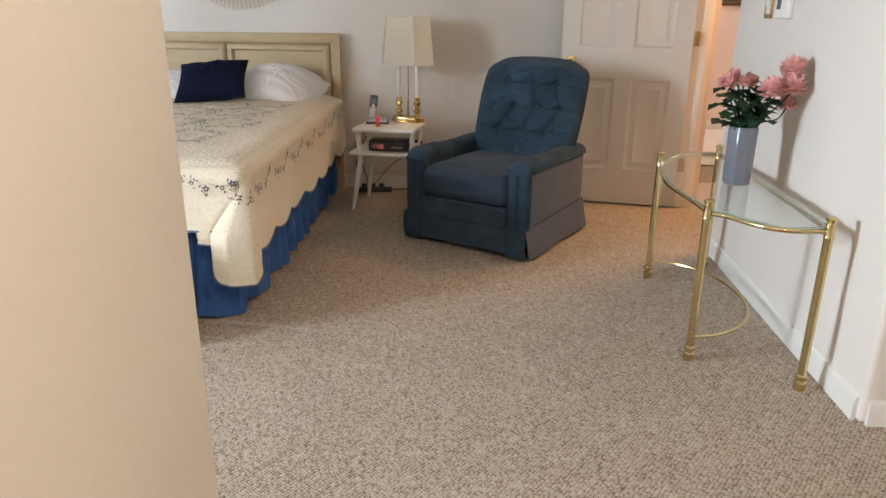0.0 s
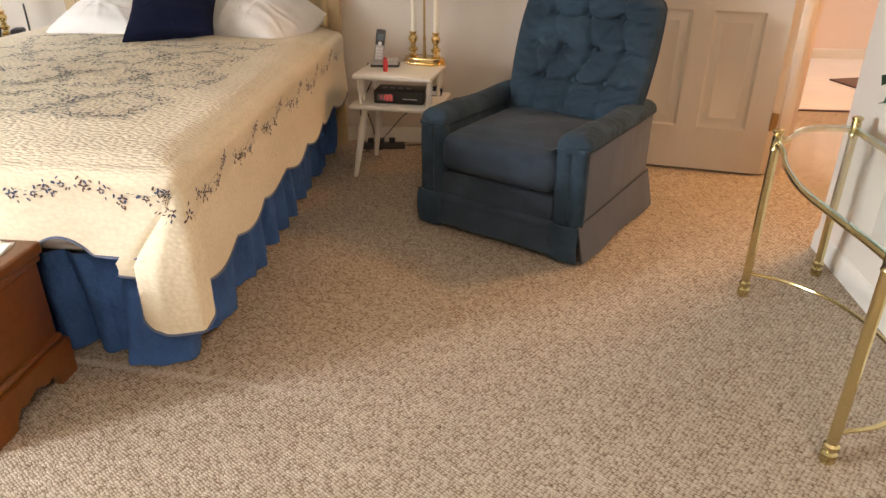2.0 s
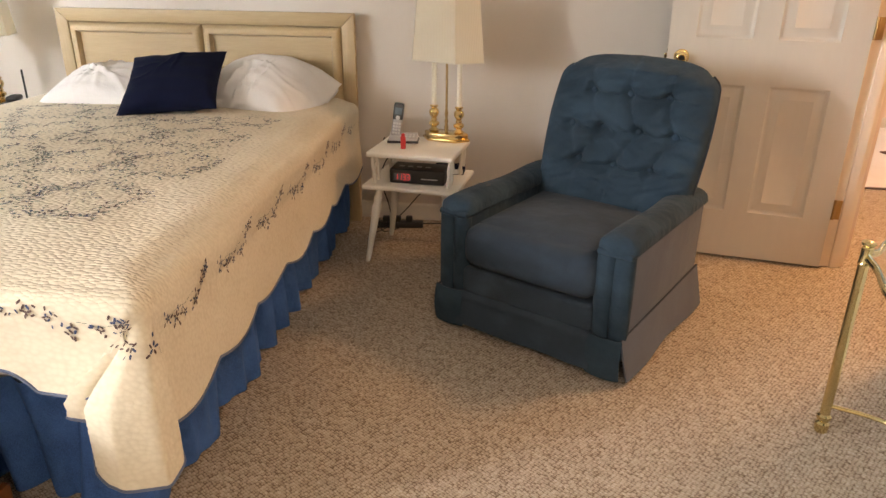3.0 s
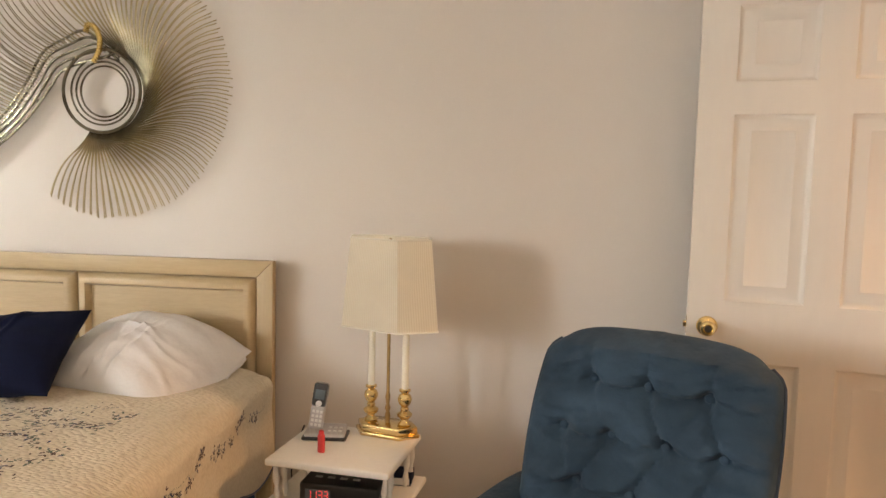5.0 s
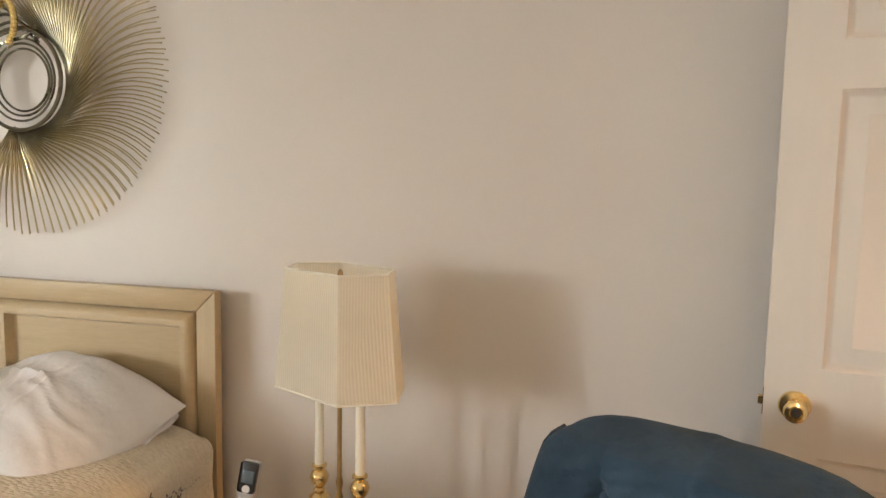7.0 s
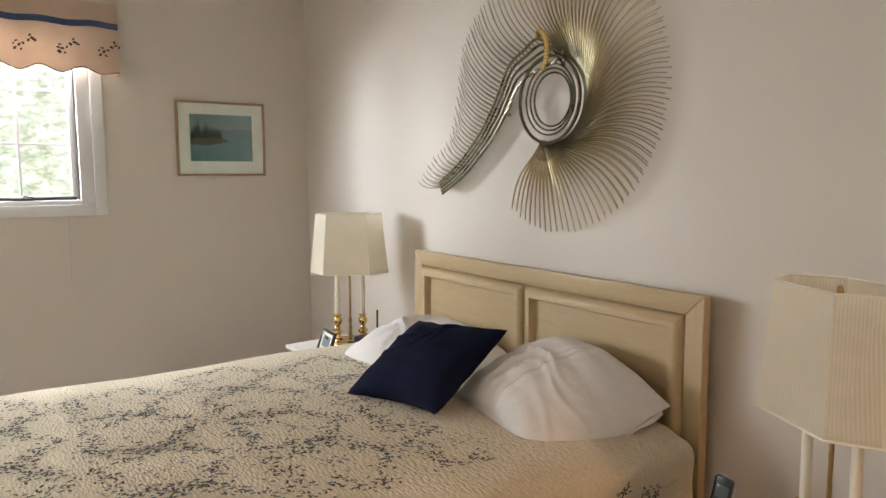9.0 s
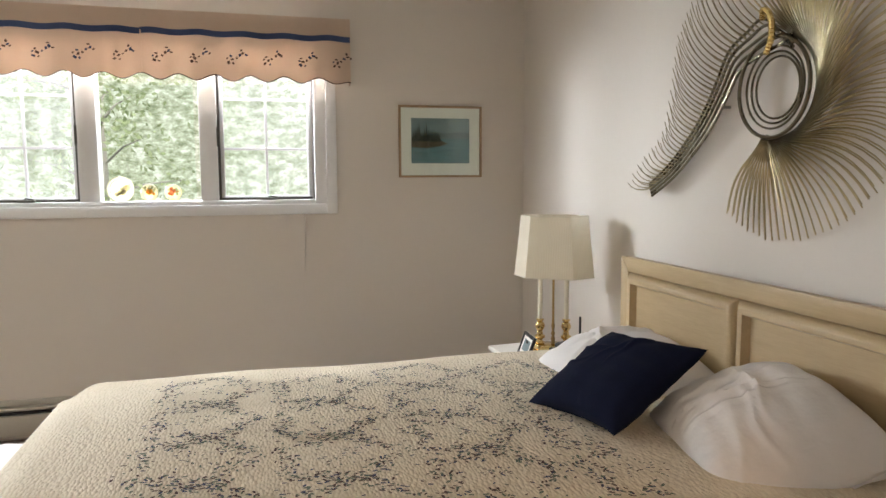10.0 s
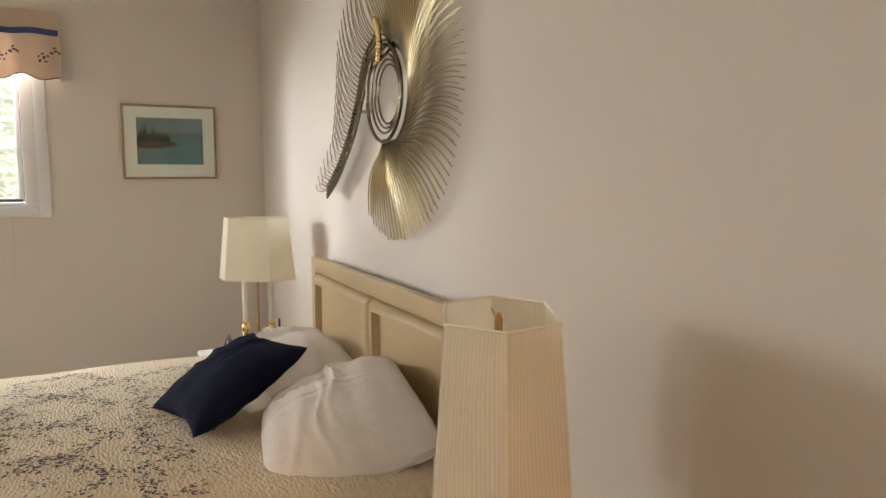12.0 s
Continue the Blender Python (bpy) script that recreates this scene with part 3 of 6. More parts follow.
# ---- outside ----
structure("backdrop", box(-15.1, -15.0, -14, 24, -1.5, 12), M["woods"], "sunlit leafy woods far outside")
structure("ground", box(-60, WEST - 0.6, -60, 60, -1.1, -1.0), M["ground"], "shaded forest floor")


def tree(x, y, height, seed):
    rnd = random.Random(seed)
    t = thing("tree", "slender leafy tree at the edge of the woods", "tree", "trees outside the window", pose(x, y, -1.0))
    pts = [(0.12 * math.sin(k * 1.3 + seed), 0.10 * math.cos(k + seed), height * k / 7) for k in range(8)]
    bm = tube(spline(pts, 3), [0.19 * (1 - k / 26) for k in range(22)], 7)
    tips = []
    for k in range(16):
        z = height * (0.2 + 0.045 * k)
        a = rnd.uniform(0, math.tau)
        r = rnd.uniform(0.8, 1.7) * (1.1 - z / height * 0.5)
        end = Vector((r * math.cos(a), r * math.sin(a), z + rnd.uniform(0.1, 0.7)))
        tube([(0, 0, z), end * 0.55 + Vector((0, 0, z * 0.45 + 0.1)), end], [0.03, 0.02, 0.008], 5, bm=bm)
        tips += [end, end * 0.7 + Vector((0, 0, z * 0.3))]
    part("trunk", bm, M["bark"], t, "brown branching trunk")
    bm = bmesh.new()
    for tip in tips:
        for _ in range(34):
            c = tip + Vector((rnd.gauss(0, 0.34), rnd.gauss(0, 0.34), rnd.gauss(0, 0.26)))
            u = Vector((rnd.gauss(0, 1), rnd.gauss(0, 1), rnd.gauss(0, 1))).normalized()
            w = u.cross(Vector((rnd.gauss(0, 1), rnd.gauss(0, 1), 0.3))).normalized()
            q = [bm.verts.new(c + u * 0.075), bm.verts.new(c + w * 0.035), bm.verts.new(c - u * 0.075), bm.verts.new(c - w * 0.035)]
            bm.faces.new(q)
    part("crown", bm, M["tree_leaf"], t, "bright green leaves")


def patina_shade_wire():
    """Champagne brass rods, patinated near the ring, the crowded roots' shade painted in too."""
    n = Nodes("patinated_shaded_wire")
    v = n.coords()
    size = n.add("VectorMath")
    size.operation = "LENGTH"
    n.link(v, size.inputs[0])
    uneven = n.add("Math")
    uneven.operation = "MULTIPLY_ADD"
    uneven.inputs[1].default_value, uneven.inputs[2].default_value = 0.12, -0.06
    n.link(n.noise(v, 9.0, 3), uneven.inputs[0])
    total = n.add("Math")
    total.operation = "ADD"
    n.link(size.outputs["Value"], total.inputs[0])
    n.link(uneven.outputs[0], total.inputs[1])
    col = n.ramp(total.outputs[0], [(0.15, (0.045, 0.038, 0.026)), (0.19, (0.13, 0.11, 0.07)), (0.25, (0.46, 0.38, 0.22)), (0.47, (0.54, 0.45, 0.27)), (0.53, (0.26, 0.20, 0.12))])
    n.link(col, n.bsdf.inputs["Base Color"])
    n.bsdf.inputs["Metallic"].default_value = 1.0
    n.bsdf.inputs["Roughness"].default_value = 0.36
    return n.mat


M["rod"] = patina_shade_wire()
M["tree_leaf"] = cloth("sunlit_leaf", (0.50, 0.57, 0.34), 0.3, 30, 0.1, through_light=0.4)
for k, (x, y) in enumerate(((-13.8, 0.75),)):
    tree(x, y, 6.0 + k % 3, k + 3)

# ---- baseboard heater ----
h = thing("baseboard_heater", "beige enamelled baseboard heater along the window wall", "heater", m=pose(WEST, 0, 0))
bm = box(0.002, 0.066, 1.6, 4.3, 0.035, 0.150, 0.006)
part("cover", bm, M["heater"], h)
part("back_plate", box(0.002, 0.012, 1.6, 4.3, 0.150, 0.222, 0.002), M["heater"], h)
part("top_lip", box(0.0125, 0.058, 1.6, 4.3, 0.176, 0.190, 0.004), M["heater"], h)
part("fin_tube", box(0.014, 0.050, 1.62, 4.28, 0.152, 0.160), M["black"], h, "dark fins in the slot")


# ---- valance over the window ----
def valance():
    t = thing("valance", "peach linen valance with blue band and embroidered sprigs over the window", "curtain")
    top, ys = 2.292, (1.94, 3.05, 4.155)

    def fall(y):
        return 1.945 + 0.016 * math.cos((y - ys[1]) * math.tau / 0.185) - 0.02 * max(0, (y - 4.08) / 0.075)

    def out(y, z):
        k = (top - z) / 0.35
        return WEST + 0.075 + 0.006 * math.sin(y * 19) * k + 0.004 * math.sin(y * 47 + 1) * k + 0.012 * k

    for a, b in zip(ys, ys[1:]):
        f = lambda u, v: ((0.003 if b < 4 else 0) + out(a + (b - a) * u, top - (top - fall(a + (b - a) * u)) * v), a + (b - a) * u + (0.006 if u == 1 and b < 4 else 0), top - (top - fall(a + (b - a) * u)) * v)
        part("panel", grid(f, 90, 14, 0.0015), M["valance"], t)
        edge = [(out(a + (b - a) * k / 90, fall(a + (b - a) * k / 90)), a + (b - a) * k / 90, fall(a + (b - a) * k / 90)) for k in range(91)]
        part("binding", tube(edge, 0.003, 6), M["stitch_brown"], t, "dark scalloped binding")
        band = lambda u, v: (out(a + (b - a) * u, 2.17) + (0.0068 if b < 4 else 0.0035), a + (b - a) * u, 2.196 - 0.032 * v + 0.004 * math.sin(u * 30))
        part("band", grid(band, 60, 2), M["skirt_band"], t, "blue band")
    part("return", grid(lambda u, v: (WEST + 0.003 + (out(ys[2], 2.1) - WEST - 0.003) * u, ys[2] + 0.001, top - (top - 1.93) * v), 4, 8, 0.0015), M["valance"], t)
    part("rod", tube([(WEST + 0.065, 1.95, 2.262), (WEST + 0.065, 4.14, 2.262)], 0.008), M["white"], t)
    bms = {"stitch_blue": bmesh.new(), "stitch_brown": bmesh.new()}
    rnd = random.Random(4)
    n = 12
    for k in range(n):
        y0 = 2.02 + k * 2.09 / (n - 1)
        for dy, dz, s in ((-0.045, -0.022, 1), (-0.028, -0.004, 1), (-0.036, 0.014, 0.8), (-0.006, 0.004, 0.7), (0.012, 0.020, 0.9), (0.03, 0.03, 1), (0.022, 0.046, 0.8), (0.044, 0.022, 0.8), (-0.05, 0.0, 0.7), (-0.02, -0.025, 0.7)):
            y, z = y0 + dy + rnd.uniform(-0.003, 0.003), 2.062 + dz - 0.012
            bm = bms[rnd.choice(("stitch_blue", "stitch_brown", "stitch_brown"))]
            a = rnd.uniform(0, 3.1)
            x = out(y, z) + (0.0072 if y < 3.055 else 0.0035)
            q = [bm.verts.new((x, y + 0.0115 * s * math.cos(a + w), z + 0.0115 * s * math.sin(a + w) * (1 if i % 2 == 0 else 0.6))) for i, w in enumerate((0, 1.2, 3.14, 4.4))]
            bm.faces.new(q)
    for key, bm in bms.items():
        part("sprigs", bm, M[key], t, "embroidered flower sprigs", kind="stuff")


M["skirt_band"] = cloth("blue_band_cloth", (0.07, 0.10, 0.21), 0.15, 300, 0.1, through_light=0.15)
valance()


# ---- sun catchers in the fixed pane ----
def suncatcher(y, z, r, mats, label):
    t = thing("sun_catcher", label, "window ornament", "sun catchers on the window", pose(WEST - 0.074, y, z))
    turn = Matrix.Rotation(radians(90), 4, "Y")
    part("rim", tube([(0, r * math.cos(a * math.tau / 28), r * math.sin(a * math.tau / 28)) for a in range(28)], 0.0028, 6, closed=True), M["stained_clear"], t, "yellowish rim")
    part("disc", lathe([(r * 0.97, -0.001), (r * 0.97, 0.001)], 28, m=turn), M[mats[0]], t)
    part("inner_rim", tube([(0.001, r * 0.78 * math.cos(a * math.tau / 28), r * 0.78 * math.sin(a * math.tau / 28)) for a in range(28)], 0.0016, 6, closed=True), M["stained_clear"], t)
    if r < 0.06:
        rnd2 = random.Random(int(y * 77))
        bm = bmesh.new()
        for _ in range(8):
            a, q = rnd2.uniform(-0.4, 2.6), rnd2.uniform(0.35, 0.85) * r
            lathe([(r * 0.16, 0.0012), (r * 0.06, 0.003)], 8, m=Matrix.Translation((0.0, q * math.cos(a), q * math.sin(a))) @ turn, bm=bm)
        part("leaves", bm, M["stained_green"], t, "painted green leaves")
    rnd = random.Random(int(y * 100))
    bm = bmesh.new()
    for _ in range(7):
        a, q = rnd.uniform(0, math.tau), rnd.uniform(0.1, 0.55) * r
        lathe([(r * rnd.uniform(0.14, 0.3), 0.0012), (r * 0.1, 0.003)], 10, m=Matrix.Translation((0.0, q * math.cos(a), q * math.sin(a))) @ turn, bm=bm)
    part("flowers", bm, M[mats[1]], t, "painted flowers")


M["stained_amber"] = cloth("amber_painted_glass", (0.80, 0.36, 0.05), 0.3, 60, 0.0, rough=0.3, through_light=0.5)
M["glow_cream"] = cloth("cream_painted_glass", (0.86, 0.85, 0.74), 0.08, 60, 0.0, rough=0.3, through_light=0.6)
M["glow_orange"] = cloth("orange_painted_glass", (0.84, 0.76, 0.50), 0.15, 60, 0.0, rough=0.3, through_light=0.6)
suncatcher(2.893, 1.345, 0.070, ("glow_cream", "glow_orange"), "round painted glass sun catcher with green leaves")
suncatcher(3.040, 1.325, 0.044, ("glow_orange", "stained_amber"), "small green and orange glass sun catcher")
suncatcher(3.165, 1.325, 0.044, ("glow_orange", "stained_red"), "small red and orange glass sun catcher")


# ---- framed picture on the window wall ----
def framed_picture():
    y0, y1, z0, z1 = 4.443, 4.958, 1.402, 1.829
    t = thing("framed_picture", "framed seascape with dark pines in a wide white mat", "picture", m=pose(WEST, 0, 0))
    bm = bmesh.new()
    w = 0.013
    box(0.004, 0.026, y0, y0 + w, z0, z1, 0.003, bm=bm)
    box(0.004, 0.026, y1 - w, y1, z0, z1, 0.003, bm=bm)
    box(0.004, 0.026, y0 + w, y1 - w, z0, z0 + w, 0.003, bm=bm)
    box(0.004, 0.026, y0 + w, y1 - w, z1 - w, z1, 0.003, bm=bm)
    part("frame", bm, M["frame_wood"], t, "thin pale gilt frame")
    part("backing", box(0.002, 0.008, y0 + 0.005, y1 - 0.005, z0 + 0.005, z1 - 0.005), M["paper"], t)
    a, b, c, d = 4.520, 4.882, 1.487, 1.755
    bm = bmesh.new()
    for q in ((y0 + w, a, z0 + w, z1 - w), (b, y1 - w, z0 + w, z1 - w), (a, b, z0 + w, c), (a, b, d, z1 - w)):
        box(0.0085, 0.0135, *q, bm=bm)
    part("mat_board", bm, M["paper"], t, "white mat board")
    hz = c + (d - c) * 0.56
    part("painted_sky", box(0.0082, 0.0098, a, b, hz, d), M["sky_paint"], t)
    part("painted_water", box(0.0082, 0.0098, a, b, c, hz), M["water_paint"], t)
    part("far_shore", prism([(a + 0.13, hz - 0.004), (b, hz - 0.004), (b, hz + 0.030), (b - 0.07, hz + 0.038), (b - 0.14, hz + 0.026), (b - 0.20, hz + 0.034), (a + 0.08, hz + 0.018)], 0.0101, 0.0104, m=Matrix(((0, 0, 1, 0), (1, 0, 0, 0), (0, 1, 0, 0), (0, 0, 0, 1)))), M["hill_paint"], t)
    rnd = random.Random(8)
    swap = Matrix(((0, 0, 1, 0), (1, 0, 0, 0), (0, 1, 0, 0), (0, 0, 0, 1)))
    bm = prism([(a, hz - 0.055), (a + 0.10, hz - 0.060), (a + 0.17, hz - 0.050), (a + 0.23, hz - 0.032), (a + 0.17, hz - 0.010), (a + 0.05, hz + 0.010), (a, hz + 0.002)], 0.0101, 0.0106, m=swap)
    part("shore", bm, M["shore_paint"], t)
    bm = bmesh.new()
    for k in range(15):
        y, s = a + 0.014 + k * 0.0115, (0.120 if k in (2, 3, 7) else 0.075) * rnd.uniform(0.75, 1.05) * (1 if k < 13 else 0.75)
        pts = [(y - 0.012, hz - 0.02)]
        for i in range(1, 5):
            pts.append((y - 0.012 * (1 - i / 5), hz - 0.02 + s * i / 5))
            pts.append((y - 0.008 * (1 - i / 5), hz - 0.018 + s * i / 5))
        top = [(y, hz - 0.02 + s * 1.1)]
        pts = pts + top + [(2 * y - p[0], p[1]) for p in reversed(pts)]
        prism([(max(p[0], a), p[1]) for p in pts], 0.0107 + 0.00001 * k, 0.0110 + 0.00001 * k, m=swap, bm=bm)
    part("pines", bm, M["tree_paint"], t)
    pane = part("pane", box(0.0150, 0.0165, y0 + w, y1 - w, z0 + w, z1 - w), M["pane"], t)
    pane.visible_shadow = False


framed_picture()


# ---- wire wall sculpture ----
def sculpture():
    cx, cz, yw = -1.27, 1.67, NORTH
    t = thing("wall_sculpture", "brass wire sunburst sculpture with a coiled ring over the bed", "wall sculpture", m=pose(cx, yw, cz))
    for k, r in enumerate((0.094, 0.109, 0.125, 0.153)):
        pts = [(r * math.cos(a * math.tau / 44), -0.060 - 0.006 * k, r * 1.0 * math.sin(a * math.tau / 44)) for a in range(44)]
        part("ring", tube(pts, 0.0036 if k < 3 else 0.0062, 8, closed=True), M["aged"], t, "coiled silvery ring")
    spine = [(-0.025, 0.175), (-0.120, 0.150), (-0.205, 0.110), (-0.262, 0.030), (-0.330, -0.060), (-0.410, -0.140), (-0.548, -0.245), (-0.700, -0.325)]
    for k in range(5):
        w = (k - 2) * 0.026
        pts = []
        for i, (x, z) in enumerate(spine):
            q = 1 - i / 14
            pts.append((x + w * q * 0.9, -0.055 - 0.004 * k, z - w * q * 0.9))
        pts = [(0.06, -0.06, 0.138 + w * 0.5)] + pts
        part("spine_bar", tube(spline(pts, 6), 0.0054, 7), M["aged"], t, "dull brassy spine bar")
    bm = bmesh.new()
    line = spline([(-0.060, -0.075, 0.222), (-0.042, -0.088, 0.240), (-0.012, -0.095, 0.228), (0.006, -0.095, 0.190), (0.000, -0.090, 0.145), (-0.022, -0.086, 0.110)], 8)
    tube(line, [0.008 + 0.002 * math.sin(k * 1.6) for k in range(len(line))], 8, bm=bm)
    for p in line[::2]:
        lathe([(0.004, -0.009), (0.010, -0.005), (0.010, 0.005), (0.004, 0.009)], 8, m=Matrix.Translation(p), bm=bm)
    part("knot", bm, M["gold"], t, "bright gold twisted knot")
    rnd = random.Random(2)

    def rod(p0, p1, p2, r):
        pts = []
        for k in range(8):
            q = k / 7
            pts.append(Vector(p0) * (1 - q) ** 2 + Vector(p1) * 2 * q * (1 - q) + Vector(p2) * q * q)
        part("rod", tube(pts, [r * 1.15 - r * 0.4 * k / 7 for k in range(8)], 4), M["wire"], t)

    outline = [(-122, 0.455), (-105, 0.47), (-80, 0.475), (-55, 0.475), (-30, 0.475), (0, 0.485), (30, 0.50), (60, 0.515), (90, 0.53), (112, 0.545), (128, 0.565)]

    def reach(a):
        for (a0, r0), (a1, r1) in zip(outline, outline[1:]):
            if a <= a1:
                return r0 + (r1 - r0) * (a - a0) / (a1 - a0)
        return outline[-1][1]

    n = 132
    for k in range(n):
        a = -122 + 240 * k / (n - 1)
        r = reach(a) + rnd.uniform(-0.006, 0.006)
        bend = min(1, (a + 122) / 80)
        lay = (k % 2) * 0.014
        ra, rc, end = radians(a + 9 - 62 * bend), radians(a), radians(a + 10 - 24 * bend)
        p0 = Vector((0.152 * math.cos(ra), -0.040 - lay, 0.152 * math.sin(ra)))
        p3 = Vector((r * math.cos(rc), -0.036 - lay, r * math.sin(rc)))
        p1 = p0 + Vector((-math.sin(ra) * bend + math.cos(ra) * (1 - 0.75 * bend), -0.20, math.cos(ra) * bend + math.sin(ra) * (1 - 0.75 * bend))) * 0.115
        p2 = p3 - Vector((math.cos(end), 0.16, math.sin(end))) * 0.19
        pts = [p0 * (1 - q) ** 3 + p1 * 3 * q * (1 - q) ** 2 + p2 * 3 * q * q * (1 - q) + p3 * q ** 3 for q in (j / 11 for j in range(12))]
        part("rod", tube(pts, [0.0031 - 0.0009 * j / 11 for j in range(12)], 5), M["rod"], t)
    tips = spline([(-0.300, 0, 0.480), (-0.427, 0, 0.397), (-0.516, 0, 0.308), (-0.565, 0, 0.205), (-0.580, 0, 0.096), (-0.602, 0, -0.014), (-0.650, 0, -0.113), (-0.783, 0, -0.196), (-0.894, 0, -0.297)], 8)
    roots = spline([(-0.075, 0, 0.200), (-0.190, 0, 0.150), (-0.250, 0, 0.060), (-0.310, 0, -0.020), (-0.385, 0, -0.100), (-0.470, 0, -0.180), (-0.570, 0, -0.250), (-0.690, 0, -0.318)], 9)
    m = 66
    for k in range(m):
        f = k / (m - 1)
        a = tips[min(int(f * (len(tips) - 1)), len(tips) - 1)]
        fr = f * (len(tips) - 1) - int(f * (len(tips) - 1))
        if int(f * (len(tips) - 1)) < len(tips) - 1:
            a = a.lerp(tips[int(f * (len(tips) - 1)) + 1], fr)
        g = f * (len(roots) - 1)
        b = roots[int(g)] if int(g) >= len(roots) - 1 else roots[int(g)].lerp(roots[int(g) + 1], g - int(g))
        lay = (k % 3) * 0.010
        midp = a.lerp(b, 0.5)
        d = (a - b)
        side = Vector((-d.z, 0, d.x)) * -0.16
        c = midp - side
        if c.z > midp.z:
            c = midp + side
        rod((b.x, -0.050 - lay, b.z), (c.x, -0.065 - lay, c.z), (a.x + rnd.uniform(-0.006, 0.006), -0.036 - lay, a.z), 0.0023)
    for x, z in ((0.0, 0.15), (-0.3, -0.03), (0.0, -0.15)):
        part("wall_mount", tube([(x, -0.001, z), (x, -0.055, z)], 0.006, 8), M["steel"], t)


sculpture()


# ---- bed ----
BX0, BX1, BY0, BTOP = -2.20, -0.545, 2.965, 0.662


def narrowed(x, y):
    """The bedding hangs straighter and closer towards the headboard on the armchair's side."""
    side = min(1, max(0, (x + 1.45) / 0.8))
    return x - 0.078 * side * min(1, max(0, (y - BY0) / 2.0))


def bed():
    t = thing("bed", "wide bed with pale oak headboard and blue gathered bed skirt", "bed", m=pose(0, 0, 0))
    hb = thing("headboard", "", "")
    hb.parent = t
    tagged(hb, "pale limed oak headboard with two raised panels")
    x0, x1, y0, y1, zt = -2.150, -0.602, 5.150, 5.185, 1.056
    upright = Matrix(((1, 0, 0, 0), (0, 0, -1, y1), (0, 1, 0, 0), (0, 0, 0, 1)))
    w, zb = 0.062, zt - 0.062
    part("headboard_post", prism([(x0, 0.001), (x0 + w, 0.001), (x0 + w, zb), (x0, zt - 0.001)], 0, y1 - y0, bevel=0.0025, m=upright), M["oakv"], hb)
    part("headboard_post", prism([(x1 - w, 0.001), (x1, 0.001), (x1, zt - 0.001), (x1 - w, zb)], 0, y1 - y0, bevel=0.0025, m=upright), M["oakv"], hb)
    part("top_rail", prism([(x0 + 0.001, zt), (x0 + w + 0.001, zb), (x1 - w - 0.001, zb), (x1 - 0.001, zt)], 0, y1 - y0, bevel=0.0025, m=upright), M["oak"], hb)
    part("back_panel", box(x0 + 0.06, x1 - 0.06, y0 + 0.018, y1 - 0.004, 0.30, zt - 0.05), M["oak"], hb)
    mid = (x0 + x1) / 2
    for a, b in ((x0 + 0.067, mid - 0.003), (mid + 0.003, x1 - 0.067)):
        bm = bmesh.new()
        w, z0, z1 = 0.050, 0.36, zt - 0.066
        loops = []
        for d, y in ((0, y0 + 0.014), (0.001, y0 + 0.004), (0.020, y0 - 0.018), (0.024, y0 - 0.019), (w - 0.010, y0 - 0.017), (w, y0 + 0.010)):
            loops.append([bm.verts.new(p) for p in ((a + d, y, z0 + d), (b - d, y, z0 + d), (b - d, y, z1 - d), (a + d, y, z1 - d))])
        for p, q in zip(loops, loops[1:]):
            for k in range(4):
                bm.faces.new((p[k], p[(k + 1) % 4], q[(k + 1) % 4], q[k]))
        bm.faces.new(loops[-1])
        part("panel", bm, M["oak"], hb, "framed flat panel")
    part("mattress", box(BX0 + 0.03, BX1 - 0.115, BY0 + 0.04, 5.14, 0.34, BTOP - 0.02, 0.06, 4), M["sheet"], t, "white mattress")
    part("box_spring", box(BX0 + 0.09, BX1 - 0.18, BY0 + 0.16, 5.14, 0.16, 0.338, 0.02), M["sheet"], t, "white box spring")
    for x in (BX0 + 0.12, BX1 - 0.21):
        for y in (BY0 + 0.15, 4.9):
            part("leg", lathe([(0.022, 0.001), (0.028, 0.08), (0.028, 0.165)], 12, (x, y)), M["black"], t, "black metal leg")
    # the skirt goes round three sides
    line = []
    xa, xb, ya, yb, r = BX0 + 0.03, BX1 - 0.032, BY0 + 0.060, 5.10, 0.05
    line += [(xa, yb), (xa, ya + r), (xa + r, ya), (xb - r, ya), (xb, ya + r), (xb, yb)]
    pts, total = [], 0
    for (ax, ay), (bx, by) in zip(line, line[1:]):
        d = math.hypot(bx - ax, by - ay)
        k = max(2, int(d / 0.0065))
        for i in range(k):
            q = i / k
            pts.append((ax + (bx - ax) * q, ay + (by - ay) * q, (by - ay) / d, -(bx - ax) / d, total + d * q))
        total += d
    top, low, rows = 0.345, 0.012, 14

    def skirt_point(i, j):
        x, y, nx, ny, s = pts[i]
        v = j / rows
        lean = v * (0.8 * math.sin(s * 3.7) + 0.5 * math.sin(s * 11.3))
        fold = 2 * abs(math.sin(s * 15 + 1.9 * math.sin(s * 4.1) + lean)) ** 0.9 - 1.2
        small = math.sin(s * 83 + 3.0 * math.sin(s * 7) + 2 * lean)
        o = -0.012 * v + (0.010 + 0.030 * v) * fold + 0.0055 * small * (1 - 0.45 * v) + 0.003 * math.sin(s * 41 + 5 * v) * v
        if y < BY0 + 0.12:
            near = min(1, max(0, (x + 0.835) / 0.03)) * min(1, max(0, (BX1 - 0.02 - x) / 0.05))
            o += near * 0.068 * v
        o += 0.007 * v * math.sin(s * 57 + 2 * math.sin(s * 9))
        return (narrowed(x + nx * o, y), y + ny * o, top - (top - low + 0.006 * math.sin(s * 23)) * v)

    bm = bmesh.new()
    vs = [[bm.verts.new(skirt_point(i, j)) for j in range(rows + 1)] for i in range(len(pts))]
